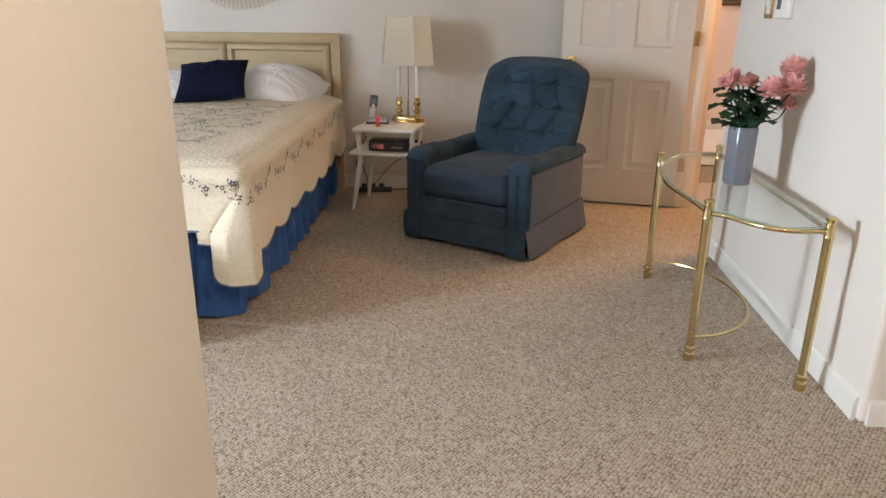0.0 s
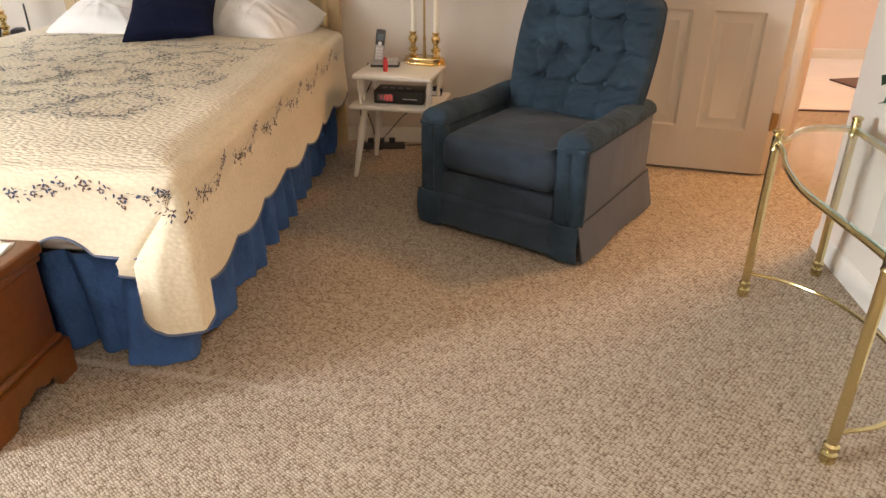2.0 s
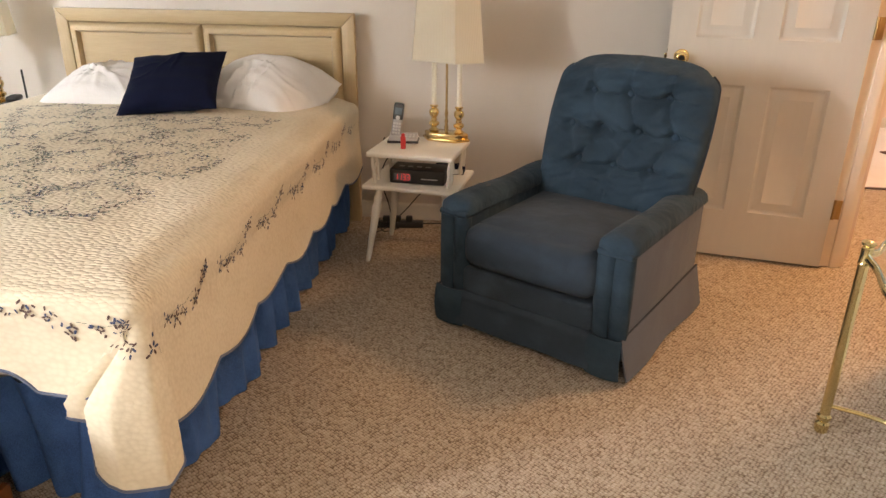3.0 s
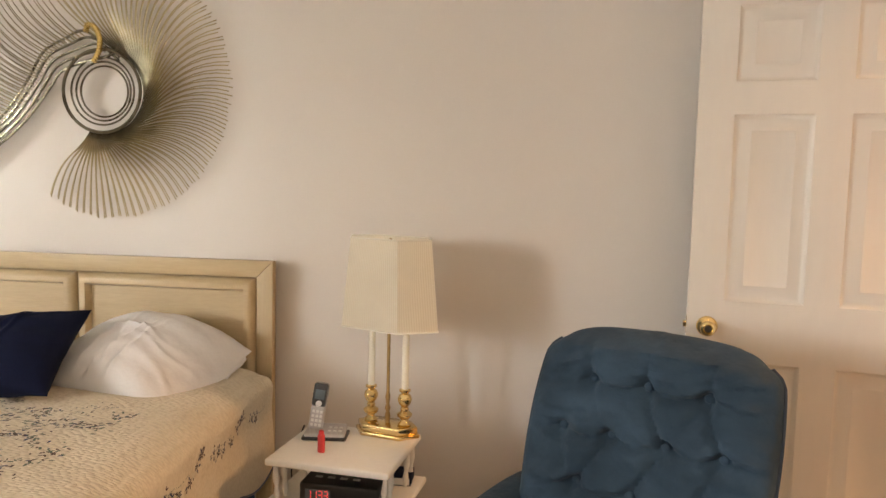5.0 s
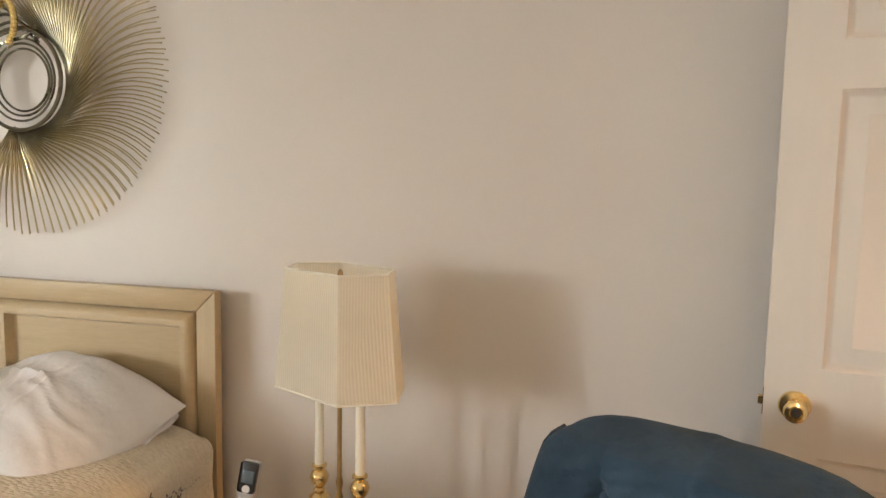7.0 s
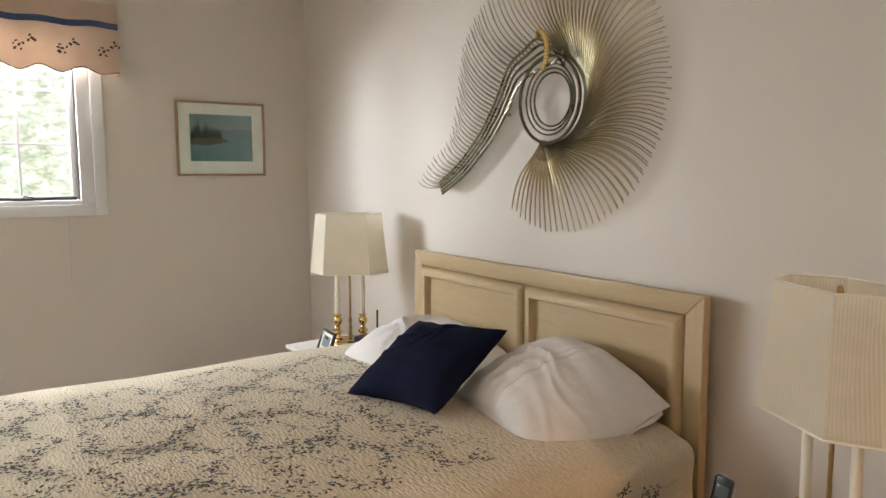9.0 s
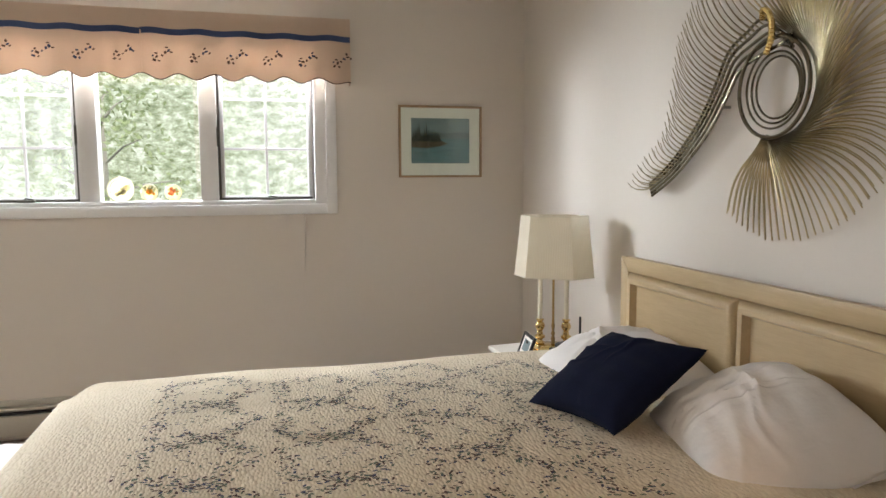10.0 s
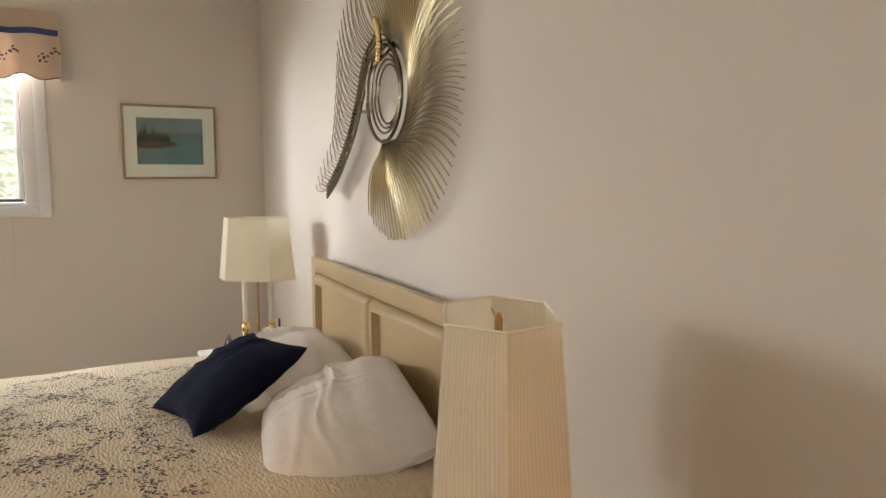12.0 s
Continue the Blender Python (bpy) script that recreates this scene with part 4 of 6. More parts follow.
    for i in range(len(pts) - 1):
        for j in range(rows):
            bm.faces.new((vs[i][j], vs[i][j + 1], vs[i + 1][j + 1], vs[i + 1][j]))
    part("bed_skirt", bm, M["skirt"], t, "blue gathered chambray bed skirt")
    return t


bed()

W, L = BX1 - BX0, 5.10 - BY0
RNG = np.random.RandomState(5)
FOLDS = [(RNG.uniform(4, 9), RNG.uniform(4, 9), RNG.uniform(0, 6)) for _ in range(5)]


SIDE_DROP, FOOT_DROP = 0.3615, 0.262
# the corner hangs as a broad tongue with a fold behind it: degrees round the corner, then places or lengths
HEM = [(0, SIDE_DROP), (4, 0.405), (9, 0.465), (17, 0.490), (30, 0.490), (40, 0.480), (46, 0.450), (50, 0.385), (54, 0.340), (60, 0.33), (70, 0.325), (80, 0.29), (90, FOOT_DROP)]
TONGUE = [(0, 0.047, 0.0), (7, 0.070, 0.004), (20, 0.052, 0.062), (34, -0.040, 0.096), (45, -0.108, 0.080), (50, -0.113, 0.066), (54, -0.105, 0.040), (59, -0.130, 0.056), (67, -0.170, 0.058), (71, -0.168, 0.046), (80, -0.080, 0.024), (90, 0.0, 0.030)]


def keyed(rows, x):
    for a, b in zip(rows, rows[1:]):
        if x <= b[0]:
            q = (x - a[0]) / (b[0] - a[0])
            q = q * q * (3 - 2 * q) * 0.5 + q * 0.5
            return [u + (w - u) * q for u, w in zip(a[1:], b[1:])]
    return list(rows[-1][1:])


def quilt_point(s, t, lift=0.0):
    """A point of the spread: s across from its left edge on the bed, t up from the foot."""
    ex = -s if s < 0 else (s - W if s > W else 0)
    ey = -t if t < 0 else 0
    sx = -1 if s < 0 else 1
    cx, cy = min(max(s, 0), W), max(t, 0)
    bump = sum(math.sin(s * a + ph) * math.sin(t * b + ph * 2) for a, b, ph in FOLDS) * 0.0016
    e = math.hypot(ex, ey)
    x, y = BX0 + cx, BY0 + cy
    # crown of the mattress, lower by its rounded edge
    edge = min(cx, W - cx, cy if cy < 1 else 1)
    z = BTOP + bump + 0.012 * min(1, edge / 0.3)
    low = 0.0
    if cx < 0.17 and cy < 0.17:
        low = min(0.075, max(0.0, math.hypot(0.17 - cx, 0.17 - cy) - 0.145) * 0.95)
    x, y, z = x + 0.6 * low, y + 0.6 * low, z - low
    if e <= 0:
        dip = max(0, 0.085 - edge) / 0.085
        z -= 0.020 * dip ** 2
        return (narrowed(x, y), y, z + lift)
    phi = math.degrees(math.atan2(ey, ex))
    if ex and ey:
        rim = min(SIDE_DROP / max(1e-6, math.cos(math.radians(phi))), FOOT_DROP / max(1e-6, math.sin(math.radians(phi))))
        e *= keyed(HEM, phi)[0] / rim
    ux, uy = sx * math.cos(math.radians(phi)), -math.sin(math.radians(phi))
    r = 0.045
    if e < r * 1.571:
        a = e / r
        out, down = r * math.sin(a), r * (1 - math.cos(a))
    else:
        out, down = r, r + (e - r * 1.571)
    k = min(1, down / 0.3)
    wave = math.sin(t * 13 + 1.0) * 0.004 + math.sin(t * 6.3) * 0.008 if ex > ey else math.sin(s * 17) * 0.006
    corner = min(1, min(phi, 90 - phi) / 9)
    out += k * (wave * (1 - corner) + 0.018) - 0.016 * min(1, down / 0.12)
    z = BTOP - 0.020 - down - low
    px, py = ux * out, uy * out
    if corner > 0:
        g = min(1, down / 0.26)
        g = corner * g * g * (3 - 2 * g) ** 0.6 if g < 1 else corner
        dx, dy = keyed(TONGUE, phi)
        px, py = px + (sx * dx - px) * g, py + (-dy - py) * g
    return (narrowed(x + px + ux * lift, y), y + py + uy * lift, z)


def quilt():
    t = thing("quilt", "cream quilted floral-embroidered bedspread with a scalloped blue edge on the bed", "bedspread")
    n, m = 190, 230

    def st(u, v):
        sm = min(max(-SIDE_DROP + (W + 2 * SIDE_DROP) * u, 0), W)
        down_foot = FOOT_DROP + 0.016 * abs(math.sin((W - sm) * math.pi / 0.41)) - 0.045 * max(0, 1 - ((sm - 1.33) / 0.085) ** 2)
        tv = -down_foot + (L + down_foot) * v
        side = SIDE_DROP - 0.012 + 0.034 * abs(math.sin((max(tv, 0) + 0.033) * math.pi / 0.31)) 
        sv = -side + (W + 2 * side) * u
        return sv, tv

    bm = grid(lambda u, v: quilt_point(*st(u, v)), n, m, 0.006)
    part("spread", bm, M["quilt"], t)
    edge = [quilt_point(*st(1, 1 - k / 160)) for k in range(161)] + [quilt_point(*st(1 - k / 150, 0)) for k in range(1, 151)] + [quilt_point(*st(0, k / 100)) for k in range(1, 101)]
    clean = [edge[0]]
    for p in edge[1:]:
        if (Vector(p) - Vector(clean[-1])).length > 0.006:
            clean.append(p)
    part("binding", tube(clean, 0.0042, 6), M["binding"], t, "slate-blue bound scalloped edge")
    rnd = random.Random(12)
    bms = {k: bmesh.new() for k in ("stitch_blue", "stitch_sage", "stitch_brown")}

    def mark(s, tt, a, size, kinds, wide=0.42):
        p = Vector(quilt_point(s, tt, 0.0022))
        du = Vector(quilt_point(s + 0.004 * math.cos(a), tt + 0.004 * math.sin(a), 0.0022)) - p
        dv = Vector(quilt_point(s - 0.004 * math.sin(a), tt + 0.004 * math.cos(a), 0.0022)) - p
        if du.length < 1e-6 or dv.length < 1e-6:
            return
        du, dv = du.normalized() * size, dv.normalized() * size * wide
        bm = bms[rnd.choice(kinds)]
        q = [bm.verts.new(p + du * math.cos(w) + dv * math.sin(w)) for w in (0, 0.9, 2.24, 3.14, 4.04, 5.38)]
        bm.faces.new(q)

    every = ("stitch_blue", "stitch_sage", "stitch_brown", "stitch_sage", "stitch_brown")
    # rings of sprigs on the top
    for i in range(4):
        for j in range(4):
            cs, ct = 0.36 + (W - 0.72) * i / 3 + (0.04 if j % 2 else -0.04), 0.47 + 0.365 * j
            for k in range(290):
                a = rnd.uniform(0, math.tau)
                rr = 0.150 + rnd.gauss(0, 0.024) + 0.022 * math.sin(5 * a)
                s, tt = cs + rr * math.cos(a), ct + rr * 0.92 * math.sin(a)
                if tt < 0.27 or s < 0.14 or s > W - 0.16 or (tt > 1.56 and s > 0.85):
                    continue
                mark(s, tt, a + rnd.choice((0.7, 1.57, 2.4)) + rnd.gauss(0, 0.3), rnd.uniform(0.0048, 0.0090), every, 0.5)
            for k in range(26):
                a, rr = rnd.uniform(0, math.tau), rnd.uniform(0.01, 0.07)
                mark(cs + rr * math.cos(a), ct + rr * math.sin(a), a + rnd.gauss(0, 0.4), rnd.uniform(0.004, 0.0065), every, 0.5)
    # a wandering vine of sprigs along the three hanging sides
    dark = ("stitch_blue", "stitch_brown", "stitch_brown", "stitch_blue")

    def sprig(put, d, o, size=1.0):
        """One small flower with leaves round it."""
        turn = rnd.uniform(0, 1.2)
        for f in range(5):
            a = turn + f * 1.257
            put(d + 0.0065 * size * math.cos(a), o + 0.0065 * size * math.sin(a), a, 0.0052 * size, dark, 0.55)
        for f in range(rnd.choice((4, 5))):
            a, q = rnd.uniform(0, math.tau), rnd.uniform(0.017, 0.027)
            put(d + q * math.cos(a), o + q * math.sin(a), a + rnd.gauss(0, 0.5), rnd.uniform(0.0048, 0.0075), dark, 0.5)

    def vine(put, length, steps):
        d = 0.03
        while d < length:
            for k, (dd, o) in enumerate(steps):
                if d + dd < length:
                    sprig(put, d + dd, o, 1.35 if k % 2 else 1.0)
            for k in range(9):
                put(d + 0.014 * k + 0.02, 0.004 * math.sin(k) - 0.004, 0.1, 0.0060, ("stitch_sage",), 0.16)
            d += 0.312

    for s_, t_ in ((W + 0.110, -0.030), (W + 0.062, -0.088), (W + 0.100, -0.070)):
        sprig(lambda d, o, a, z, c, w: mark(s_ + d, t_ + o, a, z, c, w), 0, 0, 1.2)
    rising = ((0.0, -0.004), (0.040, -0.020), (0.085, -0.030), (0.145, -0.028), (0.185, 0.004), (0.215, 0.026))
    even = ((0.0, 0.018), (0.045, 0.004), (0.085, -0.014), (0.150, -0.018), (0.205, 0.004), (0.250, 0.020))
    vine(lambda d, o, a, z, c, w: mark(W + 0.115 - o, 0.030 + d, 1.571 + a, z, c, w), 1.95, rising)
    vine(lambda d, o, a, z, c, w: mark(-0.115 + o, 0.030 + d, 1.571 + a, z, c, w), 1.95, rising)
    vine(lambda d, o, a, z, c, w: mark(W + 0.06 - d, -0.085 + o, a, z, c, w), W + 0.1, even)
    for key, bm in bms.items():
        part("embroidery", bm, M[key], t, "small embroidered leaves and flowers", kind="stuff")


quilt()


def cushion(name, label, cat, material, w, d, h, m, seed, pinch=0.12, wrinkle=0.006, group="", droop=0.0, crease=False):
    """A stuffed cushion or pillow with drawn-out corners and a seam."""
    t = thing(name, label, cat, group, m)
    rs = np.random.RandomState(seed)
    ph = rs.uniform(0, 6, 12)

    def f(side):
        def g(u, v):
            a, b = 2 * u - 1, 2 * v - 1
            pull = 1 - pinch * (1 - b * b) * abs(a) ** 3 * 0.5
            pull2 = 1 - pinch * (1 - a * a) * abs(b) ** 3
            x, y = a * w / 2 * pull, b * d / 2 * pull2
            body = max(0.0, (1 - abs(a) ** 2.6)) ** 0.5 * max(0.0, (1 - abs(b) ** 2.6)) ** 0.5
            z = h / 2 * body
            near = 1 - body
            z += body * wrinkle * (math.sin(a * 5 + b * 9 + ph[0]) * math.sin(b * 7 - a * 3 + ph[1]) + 0.7 * math.sin(a * 13 + ph[2] + 3 * b) * near * 2)
            z += wrinkle * 0.6 * math.sin(math.atan2(b, a) * 9 + ph[3]) * body * near * 2
            for q in range(5):
                aa = ph[q + 4] * 0.9 - 0.3
                off = 0.25 * math.sin(ph[q] * 3) + 0.06 * math.sin(9 * a * math.sin(aa) + q)
                line = a * math.cos(aa) + b * math.sin(aa) - off
                z += wrinkle * 2.2 * math.exp(-(line / 0.045) ** 2) * body * max(0, math.sin(ph[q + 2] + 2.2 * (a * math.sin(aa) - b * math.cos(aa))))
            if crease and side > 0:
                for at, lean, size in ((0.18, 0.16, 0.014), (0.30, 0.05, 0.008), (0.02, -0.2, 0.006)):
                    z += size * math.exp(-((a - at - lean * b) / 0.026) ** 2) * body * (0.6 - 0.5 * b) - size * 0.7 * math.exp(-((a - at + 0.055 - lean * b) / 0.035) ** 2) * body * (0.6 - 0.5 * b)
            return (x, y, side * z - droop * abs(a) ** 2.4)
        return g

    bm = grid(f(1), 88, 60)
    grid(lambda u, v: f(-1)(1 - u, v), 88, 60, bm=bm)
    bmesh.ops.remove_doubles(bm, verts=bm.verts[:], dist=0.0008)
    part("body", bm, material, t)
    return t


def pillow(x, y, z, rx, rz, seed, w=0.70):
    """A bed pillow in its case, whose open hem stands out at one end."""
    t = cushion("pillow", "white pillow in a wrinkled cotton case leaning on the headboard", "pillow", M["linen"], w, 0.46, 0.19, pose(x, y, z, rx, 0, rz), seed, 0.07, 0.0055, "pillows on the bed", 0.10, True)
    rs = random.Random(seed)
    ph = rs.uniform(0, 6)

    def hem(side):
        return lambda u, v: ((w / 2 - 0.060) + 0.050 * u, (2 * v - 1) * (0.215 - 0.010 * u), side * (0.020 * (1 - abs(2 * v - 1) ** 2) * (1.6 - u) + 0.003) + 0.006 * math.sin(v * 17 + ph) * u - 0.062 - 0.050 * u)
    bm = grid(hem(1), 6, 30, 0.002)
    grid(hem(-1), 6, 30, 0.002, bm=bm)
    part("hem", bm, M["linen"], t, "open hem of the pillowcase")
    return t


pillow(-1.015, 4.905, 0.748, 20, -12, 3, 0.63)
pillow(-1.735, 4.90, 0.712, -11, 184, 9)
cushion("throw_cushion", "square navy blue cushion leaning on the pillows", "cushion", M["navy"], 0.42, 0.40, 0.13, pose(-1.290, 4.650, 0.790, 29, -4, 11), 6, 0.16, 0.004)


# ---- nightstands ----
M["old_brass"] = surface("tarnished_brass", (0.42, 0.28, 0.12), 0.35, metal=0.9, vary=0.2, bump=0.1)
def nightstand(m, lift=0.0):
    t = thing("nightstand", "small white-painted two-tier nightstand with splayed turned legs, beside the bed", "nightstand", "nightstands beside the bed", m)
    zt = 0.520 + lift
    part("top", box(-0.195, 0.195, -0.175, 0.175, zt - 0.022, zt, 0.007, 3), M["white"], t)
    part("shelf", box(-0.215, 0.215, -0.185, 0.185, 0.352, 0.372, 0.007, 3), M["white"], t)
    gap = zt - 0.022 - 0.372
    for x in (-0.168, 0.168):
        for y in (-0.14, -0.085, 0.085, 0.14):
            bm = lathe([(0.006, 0), (0.010, gap * 0.25), (0.0065, gap * 0.42), (0.011, gap * 0.6), (0.006, gap)], 10)
            part("spindle", bm, M["white"], t, m=Matrix.Translation((x, y, 0.372)) @ Matrix.Rotation(0.06 * (-1 if x > 0 else 1) * -1, 4, "Y"))
    for x in (-1, 1):
        for y in (-1, 1):
            h = 0.352
            prof = [(0.009, 0.0), (0.012, 0.02), (0.018, h * 0.55), (0.021, h * 0.74), (0.015, h * 0.80), (0.020, h * 0.84), (0.014, h * 0.90), (0.019, h)]
            bm = lathe(prof, 14)
            for v in bm.verts:
                k = (1 - v.co.z / h)
                v.co.x += x * (0.150 + 0.052 * k)
                v.co.y += y * (0.125 + 0.045 * k)
            part("leg", bm, M["white"], t)
    return t


NS = pose(-0.222, 4.785, 0, 0, 0, -7)
nightstand(NS)
nightstand(pose(-2.49, 4.90, 0, 0, 0, 4), 0.045)


def table_lamp(m, label):
    """An elongated six-sided base and shade, two candle tubes and a rod."""
    t = thing("table_lamp", label, "table lamp", "matching bedside lamps", m)
    hexa = lambda a, b, c: [(a, 0), (b, c), (-b, c), (-a, 0), (-b, -c), (b, -c)]
    bm = prism(hexa(0.118, 0.070, 0.058), 0.0, 0.012, bevel=0.002)
    prism(hexa(0.110, 0.065, 0.052), 0.0122, 0.036, bm=bm, bevel=0.004)
    part("base", bm, M["brass"], t, "polished brass six-sided base")
    for x in (-0.062, 0.062):
        prof = [(0.020, 0.036), (0.024, 0.042), (0.014, 0.050), (0.012, 0.056), (0.024, 0.066), (0.026, 0.074), (0.013, 0.084), (0.015, 0.092), (0.011, 0.097), (0.021, 0.112), (0.024, 0.124), (0.020, 0.136), (0.011, 0.144), (0.019, 0.150), (0.019, 0.156), (0.012, 0.158)]
        stick = part("candlestick", lathe(prof, 18, (x, 0)), M["brass"], t, "turned brass candlestick")
        part("candle_tube", lathe([(0.0115, 0.158), (0.0115, 0.39)], 16, (x, 0)), M["candle"], stick, "ivory candle tube")
    prof = [(0.008, 0.036), (0.010, 0.06), (0.006, 0.075), (0.010, 0.086), (0.0055, 0.10), (0.009, 0.125), (0.0055, 0.14), (0.0055, 0.60)]
    part("rod", lathe(prof, 12), M["old_brass"], t, "slender dark brass rod")
    turned = Matrix.Rotation(radians(-11), 2)
    low, high = [[tuple(turned @ Vector(q)) for q in ring] for ring in (hexa(0.192, 0.112, 0.108), hexa(0.161, 0.094, 0.090))]
    z0, z1 = 0.365, 0.652
    bm = bmesh.new()
    uv = bm.loops.layers.uv.new("UVMap")
    for k in range(6):
        a, b = low[k], low[(k + 1) % 6]
        c, d = high[k], high[(k + 1) % 6]
        q = [bm.verts.new((*a, z0)), bm.verts.new((*b, z0)), bm.verts.new((*d, z1)), bm.verts.new((*c, z1))]
        f = bm.faces.new(q)
        wide = math.hypot(b[0] - a[0], b[1] - a[1]) * 6
        for loop, w in zip(f.loops, ((0, 0), (wide, 0), (wide, 1), (0, 1))):
            loop[uv].uv = w
    sh = part("shade", bm, M["shade"], t, "ivory pleated six-sided shade")
    for name, out, z in (("shade_trim", low, z0), ("shade_trim", high, z1)):
        part(name, tube([(x, y, z) for x, y in out], 0.0028, 6, closed=True), M["candle"], sh)
    bm = tube([(-0.145, 0.026, z1 - 0.02), (0.145, -0.026, z1 - 0.02)], 0.0022, 6)
    lathe([(0.007, z1 - 0.045), (0.007, z1 - 0.012), (0.005, z1 - 0.004), (0.002, z1)], 12, bm=bm)
    part("spider", bm, M["old_brass"], sh, "brass shade support and finial")
    return t


table_lamp(pose(-0.120, 4.922, 0.5205, 0, 0, -15), "brass candlestick lamp with pleated ivory shade beside the armchair")
table_lamp(pose(-2.475, 4.975, 0.5655, 0, 0, 66), "brass candlestick lamp with pleated ivory shade on the corner nightstand")


def phone(m):
    t = thing("cordless_phone", "silver and black cordless telephone in its charger on the nightstand", "telephone", m=m)
    bm = box(-0.072, 0.072, -0.045, 0.045, 0.0, 0.012, 0.005)
    part("base_foot", bm, M["black"], t)
    bm = box(-0.066, 0.066, -0.040, 0.042, 0.0125, 0.034, 0.009, 3)
    for v in bm.verts:
        if v.co.z > 0.02 and v.co.y < 0:
            v.co.z -= 0.010
    base = part("base", bm, M["grey"], t, "silver charging base with keys")
    for i in range(3):
        for j in range(2):
            part("base_key", box(0.010 + i * 0.017, 0.021 + i * 0.017, -0.026 + j * 0.020, -0.016 + j * 0.020, 0.0255 + 0.004 * j, 0.0295 + 0.004 * j, 0.0015), M["key"], base)
    hs = Matrix.Translation((-0.036, 0.004, 0.018)) @ Matrix.Rotation(radians(-8), 4, "X") @ Matrix.Rotation(radians(7), 4, "Y")
    bm = box(-0.024, 0.024, -0.012, 0.014, 0.0, 0.158, 0.010, 3)
    body = part("handset", bm, M["grey"], t, "silver handset", m=hs)
    part("handset_face", box(-0.0225, 0.0225, -0.0145, -0.0115, 0.082, 0.156, 0.006), M["black"], body, "black upper face")
    part("display", box(-0.016, 0.016, -0.0160, -0.0148, 0.104, 0.136, 0.001), M["screen"], body)
    for i in range(3):
        for j in range(4):
            part("key", box(-0.0175 + i * 0.0130, -0.0085 + i * 0.0130, -0.0142, -0.0118, 0.016 + j * 0.0145, 0.025 + j * 0.0145, 0.001), M["key"], body)
    part("dial_pad", lathe([(0.010, 0), (0.010, 0.002)], 14, m=Matrix.Translation((0, -0.0145, 0.090)) @ Matrix.Rotation(radians(90), 4, "X")), M["key"], body)


phone(NS @ pose(-0.095, 0.055, 0.5202, 0, 0, 12))

l = thing("lighter", "small red plastic torch standing on the nightstand", "torch", m=NS @ pose(-0.055, -0.075, 0.5202))
bm = lathe([(0.0115, 0), (0.012, 0.004), (0.012, 0.052), (0.009, 0.056)], 14, squash=0.7)
part("body", bm, M["red"], l)
part("cap", lathe([(0.0085, 0.0565), (0.0085, 0.066), (0.005, 0.069)], 12, squash=0.8), M["red"], l, "dark red cap")

c = thing("clock_radio", "black clock radio with a red lit dial on the nightstand shelf", "clock radio", m=NS @ pose(0.015, -0.05, 0.3722, 0, 0, 3))
part("case", box(-0.125, 0.125, -0.065, 0.065, 0.0, 0.066, 0.008, 3), M["black"], c)
part("display_window", box(-0.105, -0.025, -0.0672, -0.0655, 0.016, 0.048, 0.0005), M["screen"], c)
M["led"] = Nodes("red_led_digits").mat
led = M["led"].node_tree.nodes["Principled BSDF"]
led.inputs["Base Color"].default_value = (0.5, 0.02, 0.02, 1)
led.inputs["Emission Color"].default_value = (1, 0.08, 0.08, 1)
led.inputs["Emission Strength"].default_value = 0.7
bm = bmesh.new()
for k in range(4):
    x = -0.098 + k * 0.018
    for a in (0.018, 0.031, 0.044) if k in (2, 3) else ():
        box(x, x + 0.010, -0.0682, -0.0674, a, a + 0.002, bm=bm)
    for a in (0.020, 0.033):
        box(x + 0.0105, x + 0.0125, -0.0682, -0.0674, a, a + 0.010, bm=bm)
part("digits", bm, M["led"], c, "red lit digits")
part("label_bar", box(0.02, 0.095, -0.0668, -0.0656, 0.024, 0.029), M["grey"], c)
for k in range(4):
    part("button", box(-0.09 + k * 0.04, -0.068 + k * 0.04, -0.02, -0.008, 0.0665, 0.069, 0.001), M["grey"], c)

b = thing("book", "dark blue closed book at the back of the nightstand shelf", "book", m=NS @ pose(0.11, 0.125, 0.3722, 0, 0, 8))
part("cover", box(-0.07, 0.07, -0.045, 0.045, 0.0, 0.03, 0.002), M["navy"], b)
part("pages", box(-0.068, 0.066, -0.047, -0.0455, 0.004, 0.026), M["paper"], b)

# cables behind and under the nightstand
for name, pts, r in (
    ("power_cable", [(-0.20, 4.96, 0.53), (-0.38, 5.02, 0.44), (-0.475, 5.10, 0.28), (-0.45, 5.14, 0.12), (-0.40, 5.10, 0.012), (-0.30, 5.14, 0.008), (-0.10, 5.18, 0.006), (0.30, 5.19, 0.006)], 0.0032),
    ("power_cable", [(-0.06, 4.95, 0.40), (-0.14, 5.10, 0.28), (-0.27, 5.16, 0.18), (-0.36, 5.14, 0.08), (-0.44, 5.06, 0.012), (-0.50, 4.96, 0.008)], 0.0028),
    ("power_cable", [(-0.43, 5.0, 0.50), (-0.50, 5.08, 0.34), (-0.50, 5.10, 0.15), (-0.46, 5.02, 0.010), (-0.38, 5.06, 0.008)], 0.003),
):
    w = thing(name, "thin dark power cable hanging down behind the nightstand", "cable", "cables behind the nightstand")
    part("wire", tube(spline(pts, 6), r, 6), M["black"], w)
s = thing("power_strip", "dark power strip with plugs on the carpet against the wall", "power strip", m=pose(-0.40, 5.10, 0.0, 0, 0, 8))
part("case", box(-0.10, 0.14, -0.025, 0.025, 0.0005, 0.032, 0.006), M["black"], s)
for k in range(3):
    part("plug", box(-0.07 + k * 0.06, -0.035 + k * 0.06, -0.016, 0.016, 0.0325, 0.060, 0.005), M["black"], s)
